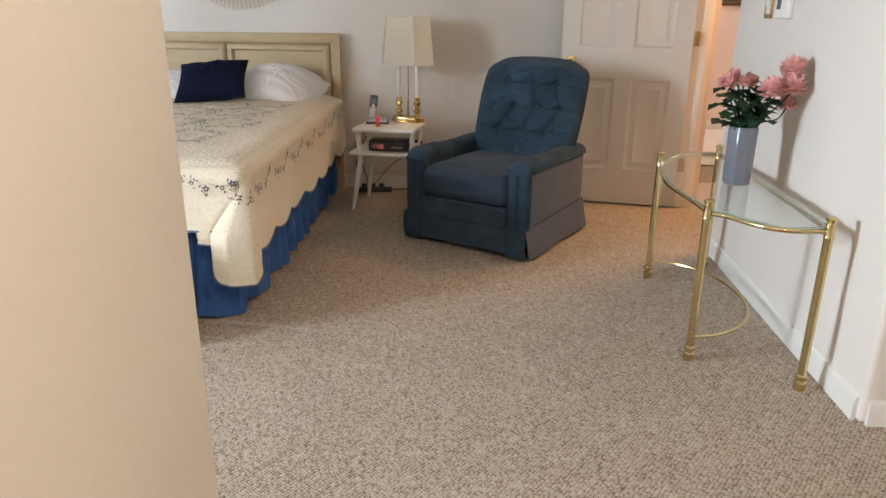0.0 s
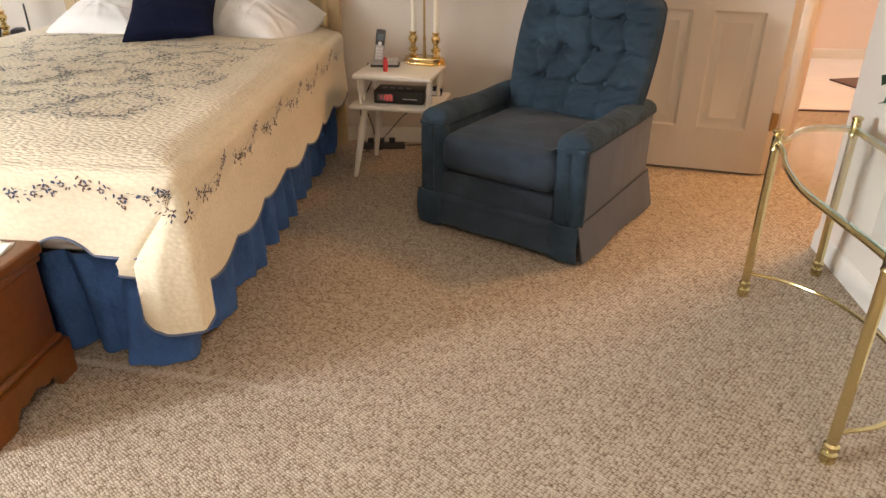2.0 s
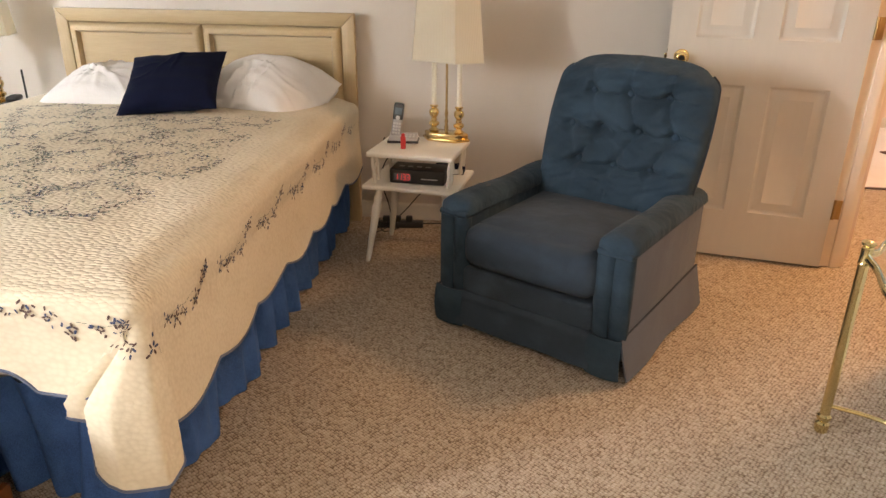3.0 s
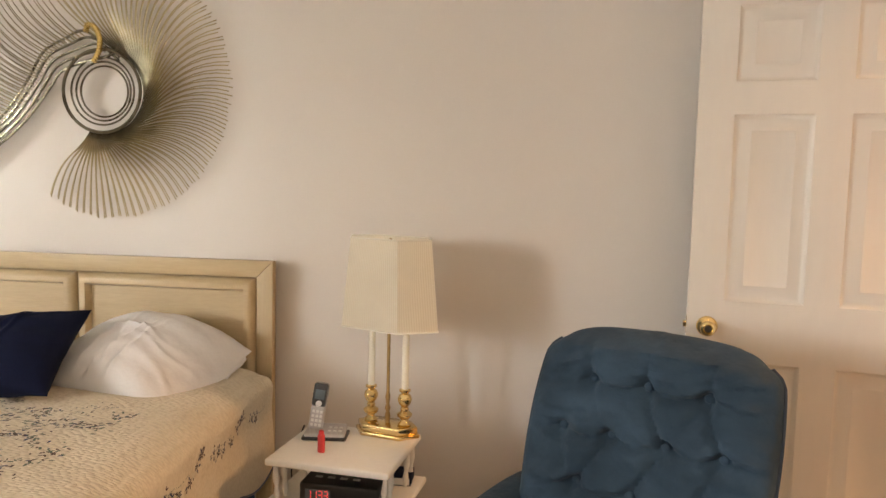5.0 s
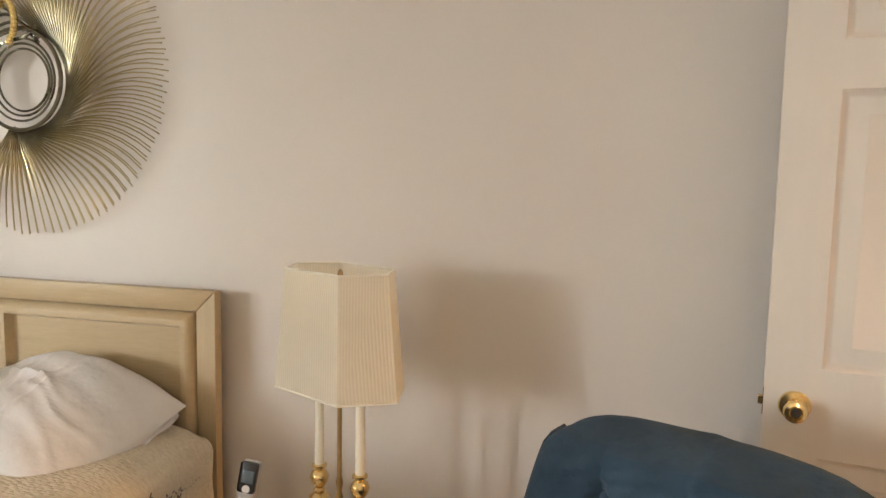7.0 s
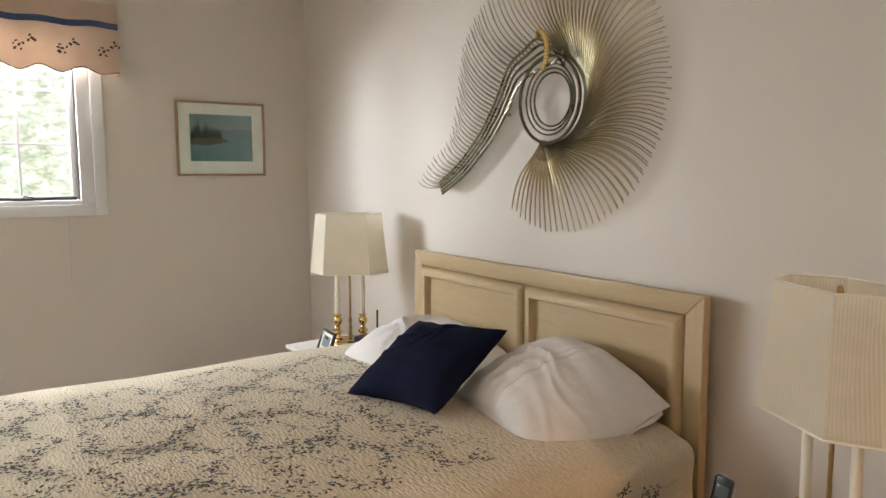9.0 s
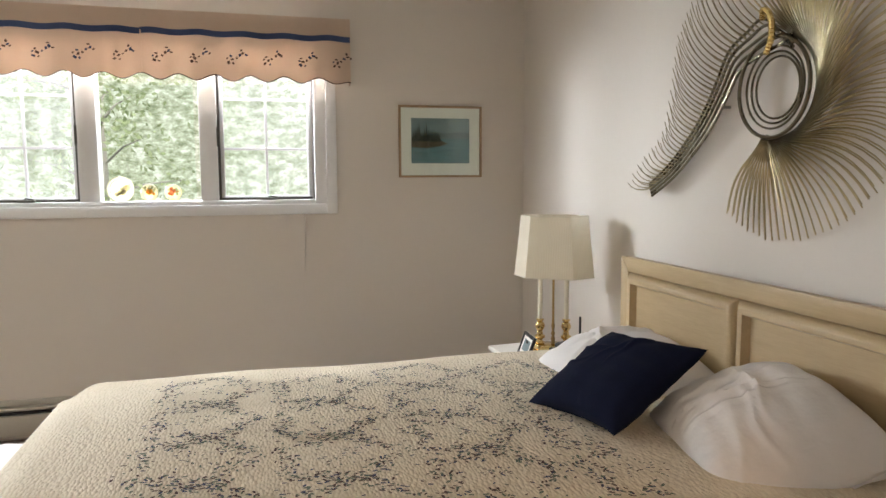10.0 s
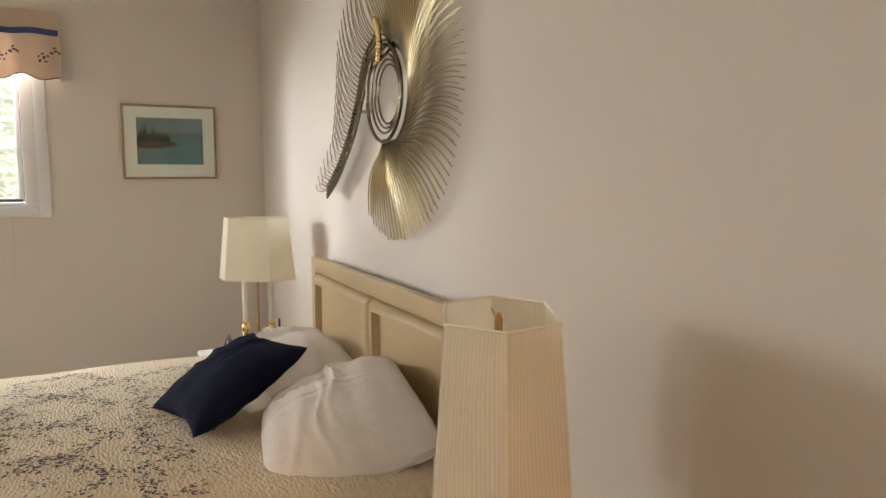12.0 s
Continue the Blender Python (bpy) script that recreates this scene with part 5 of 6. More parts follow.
o = thing("wall_outlet", "white wall outlet above the baseboard", "outlet", m=pose(-0.42, NORTH, 0.22))
part("plate", box(-0.035, 0.035, -0.006, 0.0, -0.057, 0.057, 0.003), M["white"], o)

# things on the far nightstand
p = thing("photo_frame", "black photo frame leaning back on the corner nightstand", "photo frame", m=pose(-2.40, 4.79, 0.5655, 0, 0, -6))
tilt = Matrix.Rotation(radians(-20), 4, "X")
bm = bmesh.new()
for q in ((-0.082, -0.068, 0.002, 0.112), (0.068, 0.082, 0.002, 0.112), (-0.0678, 0.0678, 0.002, 0.016), (-0.0678, 0.0678, 0.098, 0.112)):
    box(q[0], q[1], -0.007, 0.007, q[2], q[3], 0.002, bm=bm, m=tilt)
part("frame", bm, M["black"], p)
part("backing", box(-0.0675, 0.0675, 0.001, 0.005, 0.0165, 0.0975, m=tilt), M["black"], p)
part("mat_board", box(-0.0675, 0.0675, -0.002, 0.0005, 0.0165, 0.0975, m=tilt), M["paper"], p, "white mat board")
part("photo", box(-0.045, 0.045, -0.0035, -0.0022, 0.030, 0.084, m=tilt), M["sky_paint"], p, "pale bluish photograph")
part("easel", box(-0.010, 0.010, 0.030, 0.034, 0.0, 0.075, m=Matrix.Rotation(radians(10), 4, "X")), M["black"], p)
r = thing("answering_machine", "black telephone base with a stubby aerial on the corner nightstand", "telephone", m=pose(-2.34, 4.98, 0.5655, 0, 0, 20))
part("base", box(-0.055, 0.055, -0.06, 0.06, 0.0, 0.045, 0.010, 3), M["black"], r)
part("handset", box(-0.030, 0.030, -0.05, 0.05, 0.046, 0.075, 0.014, 3), M["black"], r)
part("aerial", lathe([(0.0055, 0.04), (0.005, 0.19), (0.003, 0.195)], 10, (0.045, 0.045)), M["black"], r, "stubby black aerial")


# ---- recliner ----
def recliner():
    t = thing("recliner", "worn blue-grey velour recliner with a button-tufted back, angled towards the room", "armchair", m=pose(0.287, 3.948, 0, 0, 0, -29))
    V, S = M["velour"], M["velour_side"]
    w = 0.375
    part("seat_box", box(-w + 0.11, w - 0.11, 0.06, 0.62, 0.05, 0.30, 0.02), V, t)
    # seat cushion: full and rounded at the front
    part("seat_cushion", box(-0.262, 0.262, -0.032, 0.58, 0.262, 0.425, 0.058, 6), M["seat"], t)
    part("seat_crown", grid(lambda u, v: (-0.225 + 0.45 * u, 0.045 + 0.48 * v, 0.4255 + 0.022 * (1 - (2 * u - 1) ** 4) * (1 - (2 * v - 1) ** 4) + 0.003 * math.sin(9 * u + 4 * v) * (u * v * (1 - u) * (1 - v)) * 16), 22, 22, 0.004), M["seat"], t)
    part("footrest", box(-0.258, 0.258, -0.014, 0.058, 0.158, 0.259, 0.016, 3), M["seat"], t, "upholstered footrest panel")
    def low(u, v):
        x = -0.268 + 0.536 * u
        return (x * (1 + 0.02 * v), 0.000 - 0.022 * v + 0.004 * math.sin(x * 22) * v - 0.006 * math.sin(math.pi * min(1, v * 4)) , 0.160 - 0.128 * v)
    part("front_flap", grid(low, 26, 12, 0.012), M["seat"], t, "loose lower flap")
    for side in (-1, 1):
        arm = part("arm", box(side * (w - 0.112) if side > 0 else -w + 0.018, w - 0.018 if side > 0 else -(w - 0.112), 0.030, 0.725, 0.05, 0.462, 0.018, 3), V, t, "padded velour arm")
        part("outer_panel", box(w - 0.0175 if side > 0 else -w + 0.010, w - 0.010 if side > 0 else -w + 0.0175, 0.045, 0.715, 0.06, 0.452, 0.003), S, arm, "smooth grey-blue outer side")
        # padded top, wider at the front and sloping to the back
        def pad(u, v):
            a = (u - 0.5) * math.tau * 0.5
            wide = 0.063 + 0.008 * math.exp(-((v - 0.03) / 0.1) ** 2)
            high = 0.040 + 0.010 * math.sin(math.pi * v)
            end = min(1, v / 0.07, (1 - v) / 0.05)
            q = math.sqrt(max(0, 1 - (1 - end) ** 2))
            high *= q
            return (side * (w - 0.062) + wide * q * math.sin(a) * 1.0, -0.012 + 0.765 * v, 0.462 - 0.008 * v + 0.006 * math.sin(v * 9) + high * q * math.cos(a) ** 0.8 if abs(u - 0.5) < 0.49 else 0.456 - 0.008 * v)
        part("arm_pad", grid(pad, 20, 40, 0.0), V, arm, "rounded padded arm top")
        part("arm_pad_underside", box(side * (w - 0.062) - 0.062, side * (w - 0.062) + 0.062, -0.006, 0.735, 0.440, 0.462, 0.010, 3), V, arm)
        for k, x in enumerate((-0.030, 0.030)):
            bm = lathe([(0.030, 0.150), (0.035, 0.17), (0.036, 0.37), (0.034, 0.442)], 18, (side * (w - 0.062) + x, 0.022), squash=0.8)
            part("arm_front", bm, V, arm, "vertical padded arm front")
        def flare(u, v):
            x = side * (w - 0.060) + (u - 0.5) * (0.112 + 0.004 * v)
            return (x, 0.004 - 0.020 * math.sin(math.pi * min(1, 0.15 + v * 0.75)) - 0.012 * math.sin(math.pi * u) ** 0.6, 0.160 - 0.145 * v)
        part("arm_skirt", grid(flare, 18, 12, 0.010), V, arm, "flared skirt on the arm front")
        def side_skirt(u, v):
            return (side * (w - 0.010 + (0.034 if side > 0 else 0.010) * v + 0.007 * math.sin(u * 9) * v), -0.006 + 0.735 * u, 0.160 + 0.02 * u - (0.142 + 0.02 * u) * v)
        part("side_skirt", grid(side_skirt, 26, 8, 0.006), S, arm, "loose skirt on the outer side")
        part("piping", tube([(side * (w - 0.008), -0.004, 0.160), (side * (w - 0.006), 0.728, 0.180)], 0.004, 6), M["piping"], arm)
    part("rear_panel", box(-w + 0.02, w - 0.02, 0.7055, 0.74, 0.03, 0.43, 0.012), S, t)
    # tufted back
    rows = [(0.80, (-0.155, 0.0, 0.155)), (0.575, (-0.215, -0.075, 0.070, 0.210)), (0.355, (-0.150, 0.0, 0.150))]
    buttons = [(x, v) for v, xs in rows for x in xs]
    creases = []
    for (v0, xs0), (v1, xs1) in zip(rows, rows[1:]):
        for x0 in xs0:
            for x1 in xs1:
                if abs(x0 - x1) < 0.12:
                    creases.append(((x0, v0), (x1, v1)))
        H = 0.565

    def outline(v):
        wide = 0.302 + 0.030 * math.sin(min(1, v * 1.15) * 1.9) - 0.016 * v ** 3
        if v > 0.88:
            q = (v - 0.88) / 0.12
            wide *= 1 - 0.10 * q ** 2.6
        return wide

    def depth(x, v):
        a = x / outline(v)
        bulge = 0.095 * max(0, 1 - abs(a) ** 4) ** 0.5 * (1 - 0.35 * v) * min(1, (1.0 - v) / 0.06 + 0.25)
        d = 0.0
        for bx, bv in buttons:
            r = math.hypot(x - bx, (v - bv) * H)
            d += 0.036 * math.exp(-(r / 0.020) ** 2) + 0.017 * math.exp(-(r / 0.055) ** 2)
            d += 0.020 * math.exp(-(((v - bv) * H + 0.10 * abs(x - bx)) / 0.009) ** 2) * math.exp(-((x - bx) / 0.075) ** 2)
        for (x0, v0), (x1, v1) in creases:
            px, py, ax, ay, bx, by = x, v * H, x0, v0 * H, x1, v1 * H
            q = max(0, min(1, ((px - ax) * (bx - ax) + (py - ay) * (by - ay)) / ((bx - ax) ** 2 + (by - ay) ** 2)))
            r = math.hypot(px - ax - q * (bx - ax), py - ay - q * (by - ay))
            d += 0.015 * math.exp(-(r / 0.010) ** 2) * (0.6 + 0.6 * math.sin(x0 * 31 + x1 * 17))
        for bx, bv in buttons[:3]:
            if v > bv:
                d += 0.010 * math.exp(-((x - bx * (1 + 0.5 * (v - bv))) / 0.012) ** 2)
        for bx, bv in buttons[-3:]:
            if v < bv:
                d += 0.007 * math.exp(-((x - bx) / 0.012) ** 2)
        ripple = 0.006 * math.sin(x * 38 + 9 * math.sin(v * 11)) * math.sin(v * 29 + 3 * math.sin(x * 17)) + 0.0035 * math.sin(v * 61 + x * 23 + 4 * math.sin(x * 19)) * (0.4 + 0.6 * abs(math.sin(v * 7 + x * 5)))
        return bulge - min(d, 0.055) + ripple * min(1, 6 * (1 - abs(a)))

    lean = lambda v: (0.560 + 0.17 * v + 0.03 * v * v, 0.365 + H * v)

    def face(u, v):
        x = (2 * u - 1) * outline(v)
        y, z = lean(v)
        off = 0.030
        topcurve = 0.016 * (1 - (2 * u - 1) ** 2) * v ** 3 - 0.022 * abs(2 * u - 1) ** 7 * v ** 6
        return (x + off, y - depth(x, v), z + topcurve - 0.03 * depth(x, v))

    back = part("backrest", grid(face, 84, 84), V, t, "button-tufted blue velour backrest")
    def shell(u, v):
        a = u * math.pi
        y, z = lean(v)
        return (0.030 + outline(v) * math.cos(a), y + 0.012 + 0.085 * math.sin(a) ** 0.6 * (1 - 0.3 * v ** 6), z + 0.020 * v ** 3 * math.sin(a) ** 2 - 0.02 * v ** 8 - 0.022 * abs(math.cos(a)) ** 7 * v ** 6)
    part("back_shell", grid(shell, 30, 24), S, back, "plain outer back")
    cap = lambda u, v: tuple(Vector(face(u, 1)).lerp(Vector(shell(1 - u, 1)), v) + Vector((0, 0, 0.022 * math.sin(math.pi * v) * (1 - abs(2 * u - 1) ** 6))))
    part("back_top", grid(cap, 50, 10), V, back)
    for s_ in (0, 1):
        part("piping", tube([Vector(face(s_, k / 24)) + Vector(((0.002 if s_ else -0.002), 0.004, 0)) for k in range(25)], 0.005, 6), M["piping"], back)
    for bx, bv in buttons:
        y, z = lean(bv)
        u = (bx / outline(bv) + 1) / 2
        p = Vector(face(u, bv))
        part("button", lathe([(0.010, -0.004), (0.0125, 0.0), (0.010, 0.006), (0.004, 0.009)], 14, m=Matrix.Translation(p) @ Matrix.Rotation(radians(78), 4, "X")), V, back, "covered button")
    part("lever_recess", lathe([(0.028, 0), (0.026, 0.004)], 16, m=Matrix.Translation((-w + 0.06, 0.20, 0.5065))), M["piping"], t)


recliner()


# ---- open door ----
def door():
    hinge, free = Vector((1.618, 4.868)), Vector((0.846, 5.008))
    ang = math.degrees(math.atan2(free.y - hinge.y, free.x - hinge.x))
    wide = 0.785
    t = thing("door", "cream six-panel door standing open against the wall, with a brass knob", "door", m=pose(hinge.x, hinge.y, 0, 0, 0, ang))
    # x runs from the hinge to the free edge; the face that is seen looks along +y
    thick = 0.035
    xs = [(0.110, 0.345), (0.445, 0.675)]
    zs = [(0.235, 0.805), (1.000, 1.590), (1.690, 1.925)]
    bm = bmesh.new()
    gx = [0, xs[0][0], xs[0][1], xs[1][0], xs[1][1], wide]
    gz = [0.012, zs[0][0], zs[0][1], zs[1][0], zs[1][1], zs[2][0], zs[2][1], 2.045]
    for side in (0, 1):
        y, sgn = (0.0, 1) if side == 0 else (-thick, -1)
        for i in range(5):
            for j in range(7):
                q = [(gx[i], gz[j]), (gx[i + 1], gz[j]), (gx[i + 1], gz[j + 1]), (gx[i], gz[j + 1])]
                if i % 2 == 1 and j % 2 == 1:
                    prev = q
                    depths = [(0, 0), (0.012, 0.012), (0.018, 0.013), (0.052, 0.002), (0.055, 0.0035)]
                    rings = []
                    for d, dep in depths:
                        rings.append([bm.verts.new((p[0] + (d if k in (0, 3) else -d), y - sgn * dep, p[1] + (d if k in (0, 1) else -d))) for k, p in enumerate(q)])
                    for r0, r1 in zip(rings, rings[1:]):
                        for k in range(4):
                            bm.faces.new((r0[k], r0[(k + 1) % 4], r1[(k + 1) % 4], r1[k]))
                    bm.faces.new(rings[-1])
                else:
                    bm.faces.new([bm.verts.new((p[0], y, p[1])) for p in q])
    for q in (((0, 0.012), (wide, 0.012)), ((wide, 0.012), (wide, 2.045)), ((wide, 2.045), (0, 2.045)), ((0, 2.045), (0, 0.012))):
        bm.faces.new([bm.verts.new((q[0][0], 0, q[0][1])), bm.verts.new((q[1][0], 0, q[1][1])), bm.verts.new((q[1][0], -thick, q[1][1])), bm.verts.new((q[0][0], -thick, q[0][1]))])
    bmesh.ops.remove_doubles(bm, verts=bm.verts[:], dist=0.0002)
    bmesh.ops.recalc_face_normals(bm, faces=bm.faces[:])
    part("door_leaf", bm, M["door"], t)
    for side in (1, -1):
        turn = Matrix.Translation((wide - 0.062, 0 if side > 0 else -thick, 0.915)) @ Matrix.Rotation(radians(-90 * side), 4, "X")
        prof = [(0.031, 0.0), (0.033, 0.003), (0.030, 0.007), (0.014, 0.010), (0.011, 0.026), (0.016, 0.034), (0.0225, 0.042), (0.0245, 0.052), (0.0215, 0.060), (0.015, 0.062), (0.013, 0.058), (0.011, 0.060)]
        knob = part("knob", lathe(prof, 26, m=turn), M["brass"], t, "polished brass door knob")
        part("keyhole_rose", lathe([(0.0105, 0.0602), (0.0105, 0.0615)], 16, m=turn), M["bronze"], knob)
    part("latch_plate", box(wide, wide + 0.0015, -0.030, -0.006, 0.885, 0.945), M["brass"], t, "brass latch plate")
    part("latch_bolt", box(wide + 0.0016, wide + 0.011, -0.024, -0.012, 0.905, 0.925, 0.002), M["brass"], t)
    for z in (0.290, 1.060, 1.80):
        bm = tube([(-0.006, 0.006, z - 0.045), (-0.006, 0.006, z + 0.045)], 0.007, 10)
        box(-0.034, -0.002, 0.0, 0.003, z - 0.044, z + 0.044, 0.0008, bm=bm)
        part("hinge", bm, M["old_brass"], t, "tarnished brass hinge")


door()


# ---- glass console table ----
def console():
    t = thing("console_table", "brass console table with a shaped glass top, against the wall", "console table")
    A, B, R, C = (1.195, 3.600), (1.175, 2.760), (1.500, 2.572), (1.515, 3.790)
    top = 0.583
    for x, y in (A, B, R, C):
        prof = [(0.0175, 0.001), (0.020, 0.006), (0.020, 0.030), (0.013, 0.036), (0.020, 0.046), (0.020, 0.056), (0.0145, 0.062), (0.0145, 0.066)]
        leg = part("leg", lathe(prof[-1:] + [(0.0145, 0.545)], 18, (x, y)), M["pale_brass"], t, "pale brass tubular leg")
        part("foot", lathe(prof, 18, (x, y)), M["pale_brass"], leg, "bright brass foot")
        cap = [(0.0155, 0.545), (0.0175, 0.550), (0.0155, 0.556), (0.0155, 0.596), (0.012, 0.600), (0.0185, 0.606), (0.0185, 0.612), (0.010, 0.617)]
        part("finial", lathe(cap, 18, (x, y)), M["pale_brass"], leg, "bright brass collar and button")
    runs = {
        "a": [(1.195, 3.585), (1.186, 3.50), (1.150, 3.36), (1.132, 3.18), (1.150, 3.00), (1.168, 2.86), (1.175, 2.775)],
        "b": [(1.188, 2.748), (1.225, 2.722), (1.262, 2.665), (1.320, 2.600), (1.390, 2.572), (1.445, 2.574), (1.485, 2.574)],
        "c": [(1.208, 3.612), (1.245, 3.640), (1.282, 3.700), (1.340, 3.765), (1.405, 3.790), (1.460, 3.790), (1.500, 3.790)],
        "d": [(1.503, 2.588), (1.512, 3.0), (1.515, 3.4), (1.516, 3.775)],
    }
    for key, pts in runs.items():
        part("rail", tube(spline([(x, y, 0.568) for x, y in pts], 6), 0.0085, 10), M["pale_brass"], t, "curved brass rail")
    outline = [tuple(p[:2]) for key in ("a", "b") for p in spline([(x, y, 0) for x, y in runs[key]], 5)]
    outline += [tuple(p[:2]) for p in spline([(x, y, 0) for x, y in runs["d"]], 2)]
    outline += [tuple(p[:2]) for p in spline([(x, y, 0) for x, y in reversed(runs["c"])], 5)]
    clean = []
    for p in outline:
        if not clean or math.hypot(p[0] - clean[-1][0], p[1] - clean[-1][1]) > 0.008:
            clean.append(p)
    gl = part("glass_top", prism(clean, 0.577, 0.584), M["tabletop"], t, "clear glass top")
    part("glass_rim", tube([(x, y, 0.5806) for x, y in clean], 0.0022, 5, closed=True), M["glass_edge"], gl, "greenish polished edge")
    arc = [(1.195, 3.600), (1.314, 3.545), (1.415, 3.44), (1.474, 3.28), (1.482, 3.10), (1.420, 2.92), (1.305, 2.805), (1.175, 2.760)]
    part("stretcher", tube(spline([(x, y, 0.092) for x, y in arc], 7), 0.0065, 9), M["pale_brass"], t, "half-round brass stretcher")
    return t


console()


def flowers():
    x, y, z = 1.388, 3.150, 0.5843
    v = thing("vase", "tall grey octagonal ceramic vase on the glass console table", "vase", m=pose(x, y, z, 0, 0, 12))
    own = bmesh.new()
    lathe([(0.050, 0), (0.054, 0.006), (0.056, 0.22), (0.054, 0.223), (0.049, 0.220), (0.047, 0.02), (0.01, 0.018)], 8, bm=own)
    bmesh.ops.bevel(own, geom=[e for e in own.edges if abs(e.verts[0].co.z - e.verts[1].co.z) > 0.1], offset=0.004, segments=2, profile=0.5, affect="EDGES")
    part("body", own, M["ceramic"], v)
    f = thing("artificial_flowers", "pink artificial peonies with dark green leaves in the grey vase", "flowers", m=pose(x, y, z))
    rnd = random.Random(21)
    heads = [((-0.090, -0.02, 0.388), 0.036), ((-0.055, 0.03, 0.405), 0.030), ((-0.036, -0.03, 0.392), 0.020), ((0.066, -0.05, 0.368), 0.048), ((0.142, -0.02, 0.440), 0.048), ((0.140, -0.04, 0.378), 0.050), ((0.148, 0.0, 0.312), 0.036), ((0.02, 0.06, 0.385), 0.034)]
    for (hx, hy, hz), r in heads:
        r *= 0.92
        st = part("stem", tube(spline([(hx * 0.1, hy * 0.1, 0.05), (hx * 0.3, hy * 0.4, 0.22), (hx * 0.8, hy * 0.9, hz - 0.06), (hx, hy, hz - r * 0.4)], 5), 0.0028, 6), M["leaf"], f, "green stem")
        bm = bmesh.new()
        for k in range(150):
            q = (k + 0.5) / 150
            ph = math.acos(1 - 1.72 * q)
            th = k * 2.39996
            d = Vector((math.sin(ph) * math.cos(th), math.sin(ph) * math.sin(th), math.cos(ph)))
            side = d.cross(Vector((0, 0, 1)) if abs(d.z) < 0.95 else Vector((1, 0, 0))).normalized()
            up = side.cross(d)
            rr = r * rnd.uniform(0.62, 1.10)
            side = (side + up * rnd.uniform(-0.5, 0.5)).normalized()
            up = (side.cross(d) + d * rnd.uniform(0.2, 1.0)).normalized()
            c = d * rr
            wv, ln = r * 0.20 * rnd.uniform(0.7, 1.3), r * 0.36
            p = [-side * wv - d * ln * 0.9 - up * ln * 0.1, side * wv - d * ln * 0.9 - up * ln * 0.1, side * wv * 0.9 + up * ln * 0.3, up * ln * 0.55 + d * 0.006, -side * wv * 0.9 + up * ln * 0.3]
            q5 = [bm.verts.new(Vector((hx, hy, hz)) + c + w_) for w_ in p]
            bm.faces.new(q5)
        lathe([(r * 0.2, -r * 0.6), (r * 0.5, -r * 0.3), (r * 0.58, 0.0), (r * 0.45, r * 0.4), (r * 0.15, r * 0.55)], 10, m=Matrix.Translation((hx, hy, hz)), bm=bm)
        part("flower_head", bm, M["petal"], f, "ruffled pink flower head")
    bm = bmesh.new()
    for k in range(96):
        th = k * 2.39996
        out = rnd.uniform(0.015, 0.105)
        c = Vector((out * math.cos(th) * 1.15, out * math.sin(th) * 0.75, rnd.uniform(0.225, 0.365)))
        d = Vector((math.cos(th + rnd.gauss(0, 0.4)), math.sin(th + rnd.gauss(0, 0.4)), rnd.uniform(-0.35, 0.35))).normalized()
        side = d.cross(Vector((0, 0, 1))).normalized()
        ln, wd = rnd.uniform(0.028, 0.044), rnd.uniform(0.020, 0.030)
        drop = Vector((0, 0, -0.008))
        mid = [bm.verts.new(c + d * (ln * s_) + drop * abs(s_)) for s_ in (-1, -0.4, 0.3, 1.0)]
        lf = [bm.verts.new(c + d * (ln * s_) + side * wd * w_ + Vector((0, 0, 0.006))) for s_, w_ in ((-0.5, 0.8), (0.05, 0.7), (0.35, 1.0))]
        rt = [bm.verts.new(c + d * (ln * s_) - side * wd * w_ + Vector((0, 0, 0.006))) for s_, w_ in ((-0.5, 0.8), (0.05, 0.7), (0.35, 1.0))]
        bm.faces.new((mid[0], mid[1], lf[0]))
        bm.faces.new((mid[1], mid[2], lf[1], lf[0]))
        bm.faces.new((mid[2], mid[3], lf[2], lf[1]))
        bm.faces.new((mid[1], mid[0], rt[0]))
        bm.faces.new((mid[2], mid[1], rt[0], rt[1]))
        bm.faces.new((mid[3], mid[2], rt[1], rt[2]))
    part("leaves", bm, M["leaf"], f, "dark green serrated leaves")


flowers()


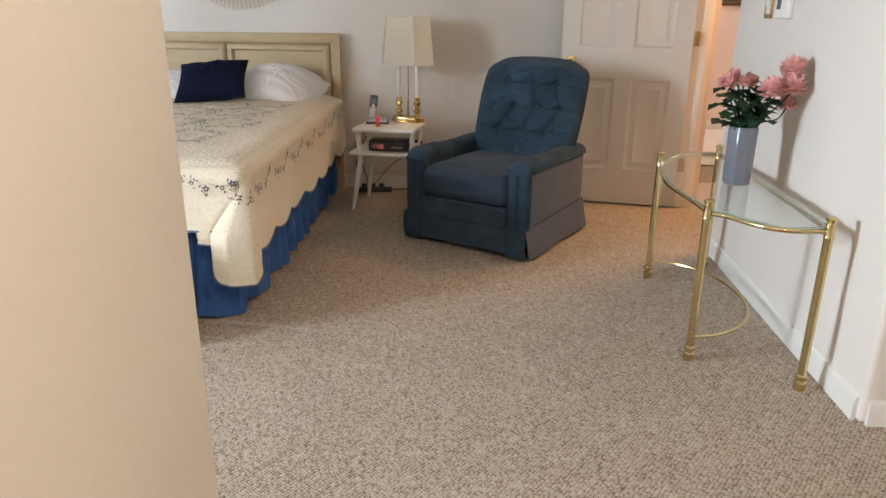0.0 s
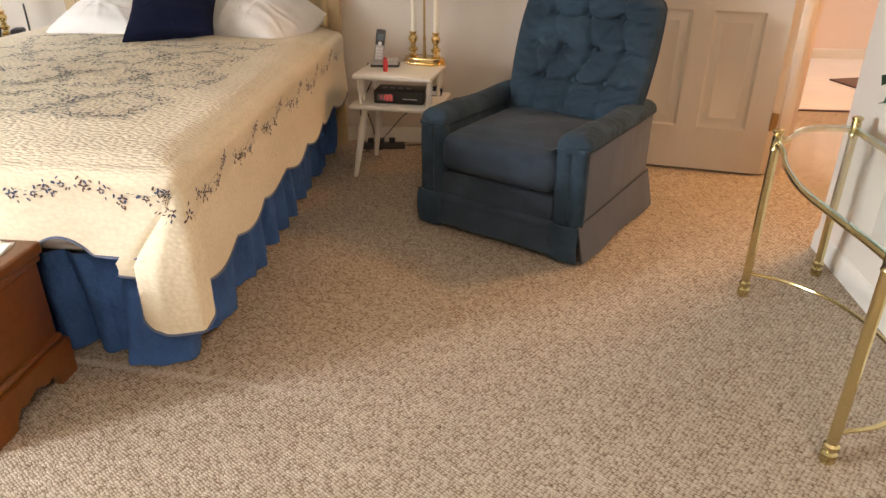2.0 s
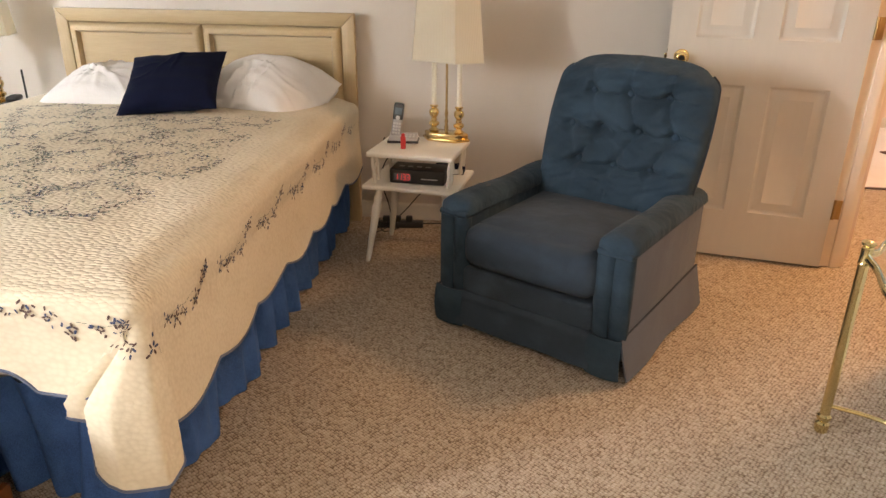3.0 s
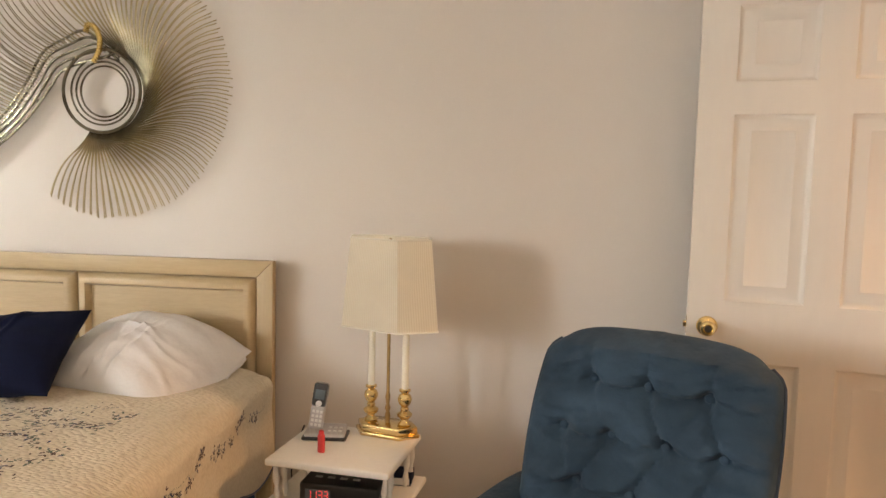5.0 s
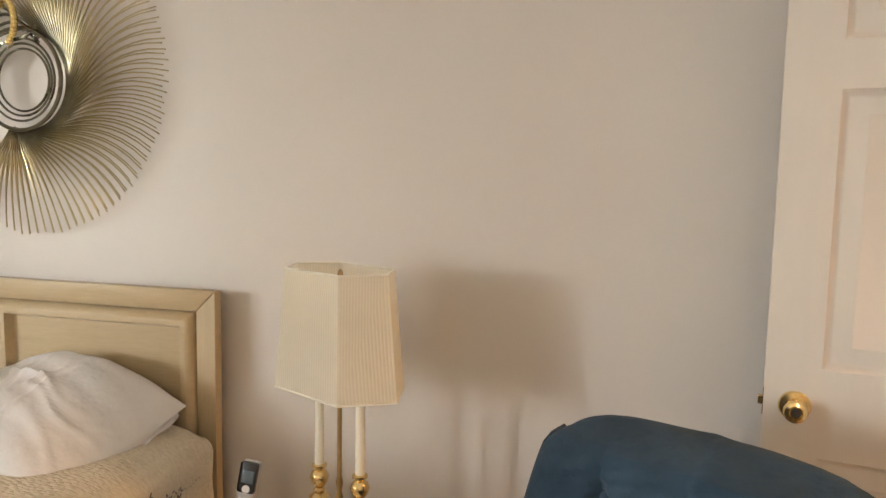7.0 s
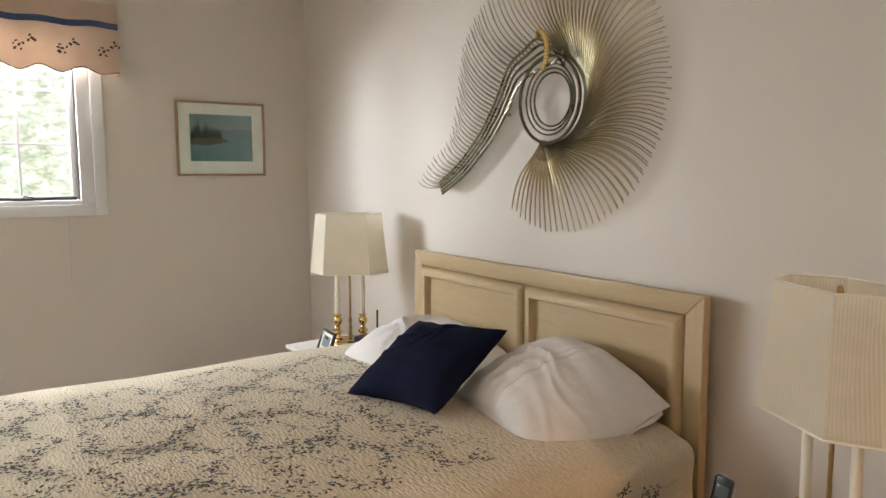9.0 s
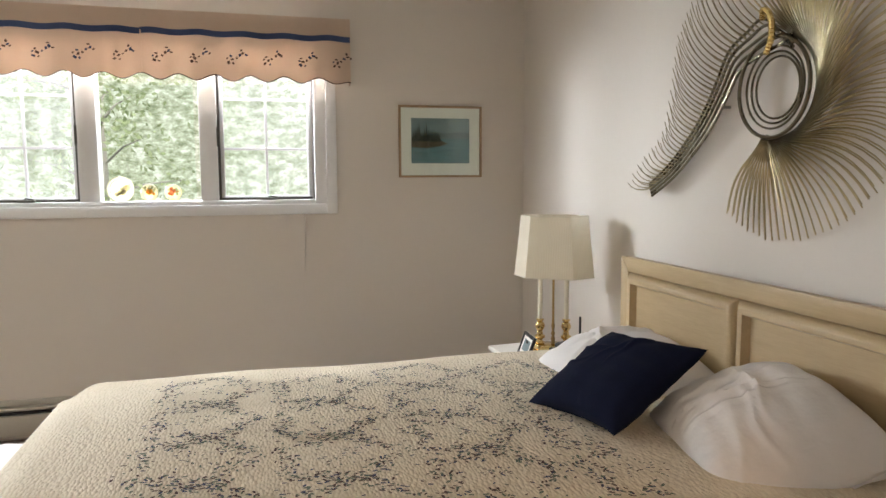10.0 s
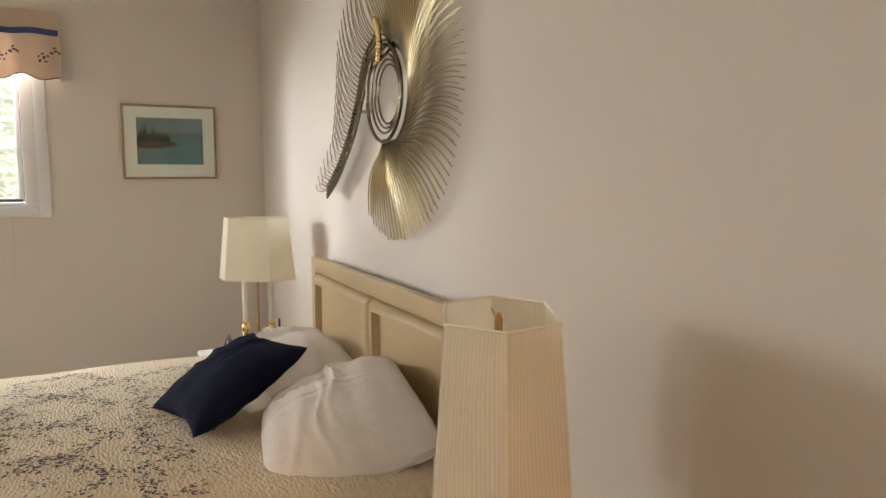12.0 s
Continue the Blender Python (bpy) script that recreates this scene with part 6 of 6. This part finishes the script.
# ---- blanket chest at the foot of the bed ----
def chest():
    x0, x1, y0, y1 = -2.18, -0.925, 2.555, 2.925
    t = thing("blanket_chest", "honey maple blanket chest with bracket feet beside the bed foot", "chest")
    part("body", box(x0 + 0.022, x1 - 0.022, y0 + 0.022, y1 - 0.016, 0.10, 0.372, 0.004), M["maple"], t)
    part("waist_moulding", box(x0 + 0.010, x1 - 0.010, y0 + 0.010, y1 - 0.008, 0.118, 0.140, 0.008, 3), M["maple"], t)

    def plinth(a, b, along):
        n = 26
        pts = [(a, 0.001)]
        for k in range(n + 1):
            u = k / n
            x = a + 0.075 + (b - a - 0.15) * u
            e = min(u, 1 - u) * (b - a - 0.15)
            z = 0.058 * min(1, (e / 0.035)) ** 0.6 - 0.016 * math.exp(-((e - 0.055) / 0.022) ** 2)
            pts.append((x, 0.001 + max(0, z)))
        return pts + [(b, 0.001), (b, 0.117), (a, 0.117)]
    front = Matrix(((1, 0, 0, 0), (0, 0, -1, y0 + 0.018), (0, 1, 0, 0), (0, 0, 0, 1)))
    part("front_plinth", prism(plinth(x0, x1, 0), 0.0, 0.018, m=front), M["maple"], t, "scrolled front plinth")
    sidem = lambda x: Matrix(((0, 0, 1, x), (1, 0, 0, 0), (0, 1, 0, 0), (0, 0, 0, 1)))
    part("side_plinth", prism(plinth(y0 + 0.0185, y1, 0), 0.0, 0.018, m=sidem(x1 - 0.018)), M["maple"], t, "scrolled side plinth")
    part("side_plinth", prism(plinth(y0 + 0.0185, y1, 0), 0.0, 0.018, m=sidem(x0)), M["maple"], t, "scrolled side plinth")
    part("lid", box(x0 + 0.004, x1 - 0.004, y0 + 0.004, y1 - 0.002, 0.396, 0.432, 0.008, 3), M["maple"], t, "moulded lid")
    part("lid_moulding", box(x0 + 0.012, x1 - 0.012, y0 + 0.012, y1 - 0.008, 0.374, 0.3955, 0.006, 3), M["maple"], t)
    for x in (x1 - 0.052, x1 - 0.072, x0 + 0.044, x0 + 0.064):
        part("front_reed", tube([(x, y0 + 0.020, 0.145), (x, y0 + 0.020, 0.368)], 0.0075, 8), M["maple"], t)
    for z in (0.205, 0.29):
        part("front_groove_bead", tube([(x0 + 0.09, y0 + 0.021, z), (x1 - 0.09, y0 + 0.021, z)], 0.004, 6), M["maple"], t)
    c = thing("throw", "white fleecy throw with grey printed leaves on the chest lid", "throw")

    def f(u, v):
        x = x0 + 0.01 + (x1 - x0 - 0.055) * u
        x += -0.018 * abs(2 * v - 1) ** 6 * (u > 0.5) * u ** 8 + 0.004 * math.sin(v * 13) * u ** 6
        y = y0 + 0.006 + (y1 - y0 - 0.03) * v + 0.004 * math.sin(u * 31)
        z = 0.446 + 0.006 * math.sin(x * 9 + v * 3) + 0.004 * math.sin(v * 14 + x * 5) - 0.010 * (abs(2 * v - 1) ** 6)
        if u > 0.97:
            z -= 0.006
        return (x, y, z)
    part("cloth", grid(f, 80, 30, 0.010), M["fleece"], c)
    rnd = random.Random(3)
    bm = bmesh.new()
    for k in range(26):
        u, v = 0.03 + 0.93 * ((k * 0.381) % 1), 0.2 + 0.65 * ((k * 0.618) % 1)
        a = rnd.uniform(-0.6, 0.6)
        px = f(u, v)[0]
        py = f(u, v)[1]
        q = []
        for w_ in range(10):
            g = w_ / 10 * math.tau
            lx, ly = 0.050 * math.cos(g), 0.021 * math.sin(g) * (1 - 0.4 * math.cos(g))
            X, Y = px + lx * math.cos(a) - ly * math.sin(a), py + lx * math.sin(a) + ly * math.cos(a)
            uu, vv = (X - x0 - 0.01) / (x1 - x0 - 0.055), (Y - y0 - 0.004 + 0.03) / (y1 - y0 + 0.01)
            q.append(bm.verts.new((X, Y, f(min(0.96, max(0.01, uu)), min(0.95, vv))[2] + 0.0035)))
        bm.faces.new(q)
    part("printed_leaves", bm, M["throw_leaf"], c, "pale grey leaf print", kind="stuff")


chest()


# ---- wall fittings on the east wall ----
s = thing("switch_plate", "brass light switch plate on the wall above the console table", "light switch", m=pose(EAST, 3.655, 1.255))
bm = box(-0.006, -0.0005, -0.045, 0.045, -0.060, 0.060, 0.003)
part("plate", bm, M["brass"], s, "brass plate")
part("inset", box(-0.0075, -0.0062, -0.026, 0.026, -0.042, 0.042, 0.001), M["wall"], s)
part("toggle", box(-0.018, -0.0076, -0.005, 0.005, -0.010, 0.012, 0.002), M["white"], s)
s = thing("thermostat", "white wall thermostat with a grey screen", "thermostat", m=pose(EAST, 3.465, 1.262))
part("body", box(-0.026, -0.0005, -0.065, 0.065, -0.066, 0.062, 0.006, 3), M["white"], s)
part("display", box(-0.0275, -0.0265, 0.000, 0.045, -0.030, 0.020, 0.0005), M["screen"], s)

# ---- hall ----
p = thing("hall_picture", "dark wooden picture frame on the pink hall wall", "picture", m=pose(2.83, 8.10, 1.50))
bm = bmesh.new()
for q in ((-0.20, -0.17, -0.24, 0.24), (0.17, 0.20, -0.24, 0.24), (-0.1695, 0.1695, -0.24, -0.21), (-0.1695, 0.1695, 0.21, 0.24)):
    box(q[0], q[1], -0.024, -0.002, q[2], q[3], 0.003, bm=bm)
part("frame", bm, M["dark_frame"], p)
part("print", box(-0.169, 0.169, -0.010, -0.004, -0.209, 0.209), M["shore_paint"], p, "dark print")
r = thing("hall_rug", "brown flat rug on the pale hall floor", "rug", m=pose(3.35, 7.05, 0.0045, 0, 0, 18))
part("pile", box(-0.45, 0.45, -0.28, 0.28, 0.0, 0.008, 0.003), M["rug"], r)
part("border", tube([(-0.45, -0.28, 0.005), (0.45, -0.28, 0.005), (0.45, 0.28, 0.005), (-0.45, 0.28, 0.005)], 0.006, 6, closed=True), M["dark_frame"], r, "dark bound edge")
structure("threshold", box(1.80, 5.38, 6.205, 6.235, 0.0045, 0.010, 0.002), M["dark_frame"], "narrow dark floor strip")
c = thing("hall_ceiling_light", "round frosted ceiling light in the hall", "ceiling light", m=pose(2.45, 4.75, TOP))
part("dish", lathe([(0.16, -0.002), (0.16, -0.015), (0.12, -0.035), (0.02, -0.042)], 24), M["white"], c)

# unseen dish, made up to go with the added entry light
c = thing("entry_fill_dish", "added round ceiling dish in the entry, out of view", "ceiling light", m=pose(0.85, 0.25, TOP))
part("dish", lathe([(0.17, -0.002), (0.17, -0.015), (0.12, -0.030), (0.02, -0.036)], 24), M["white"], c)
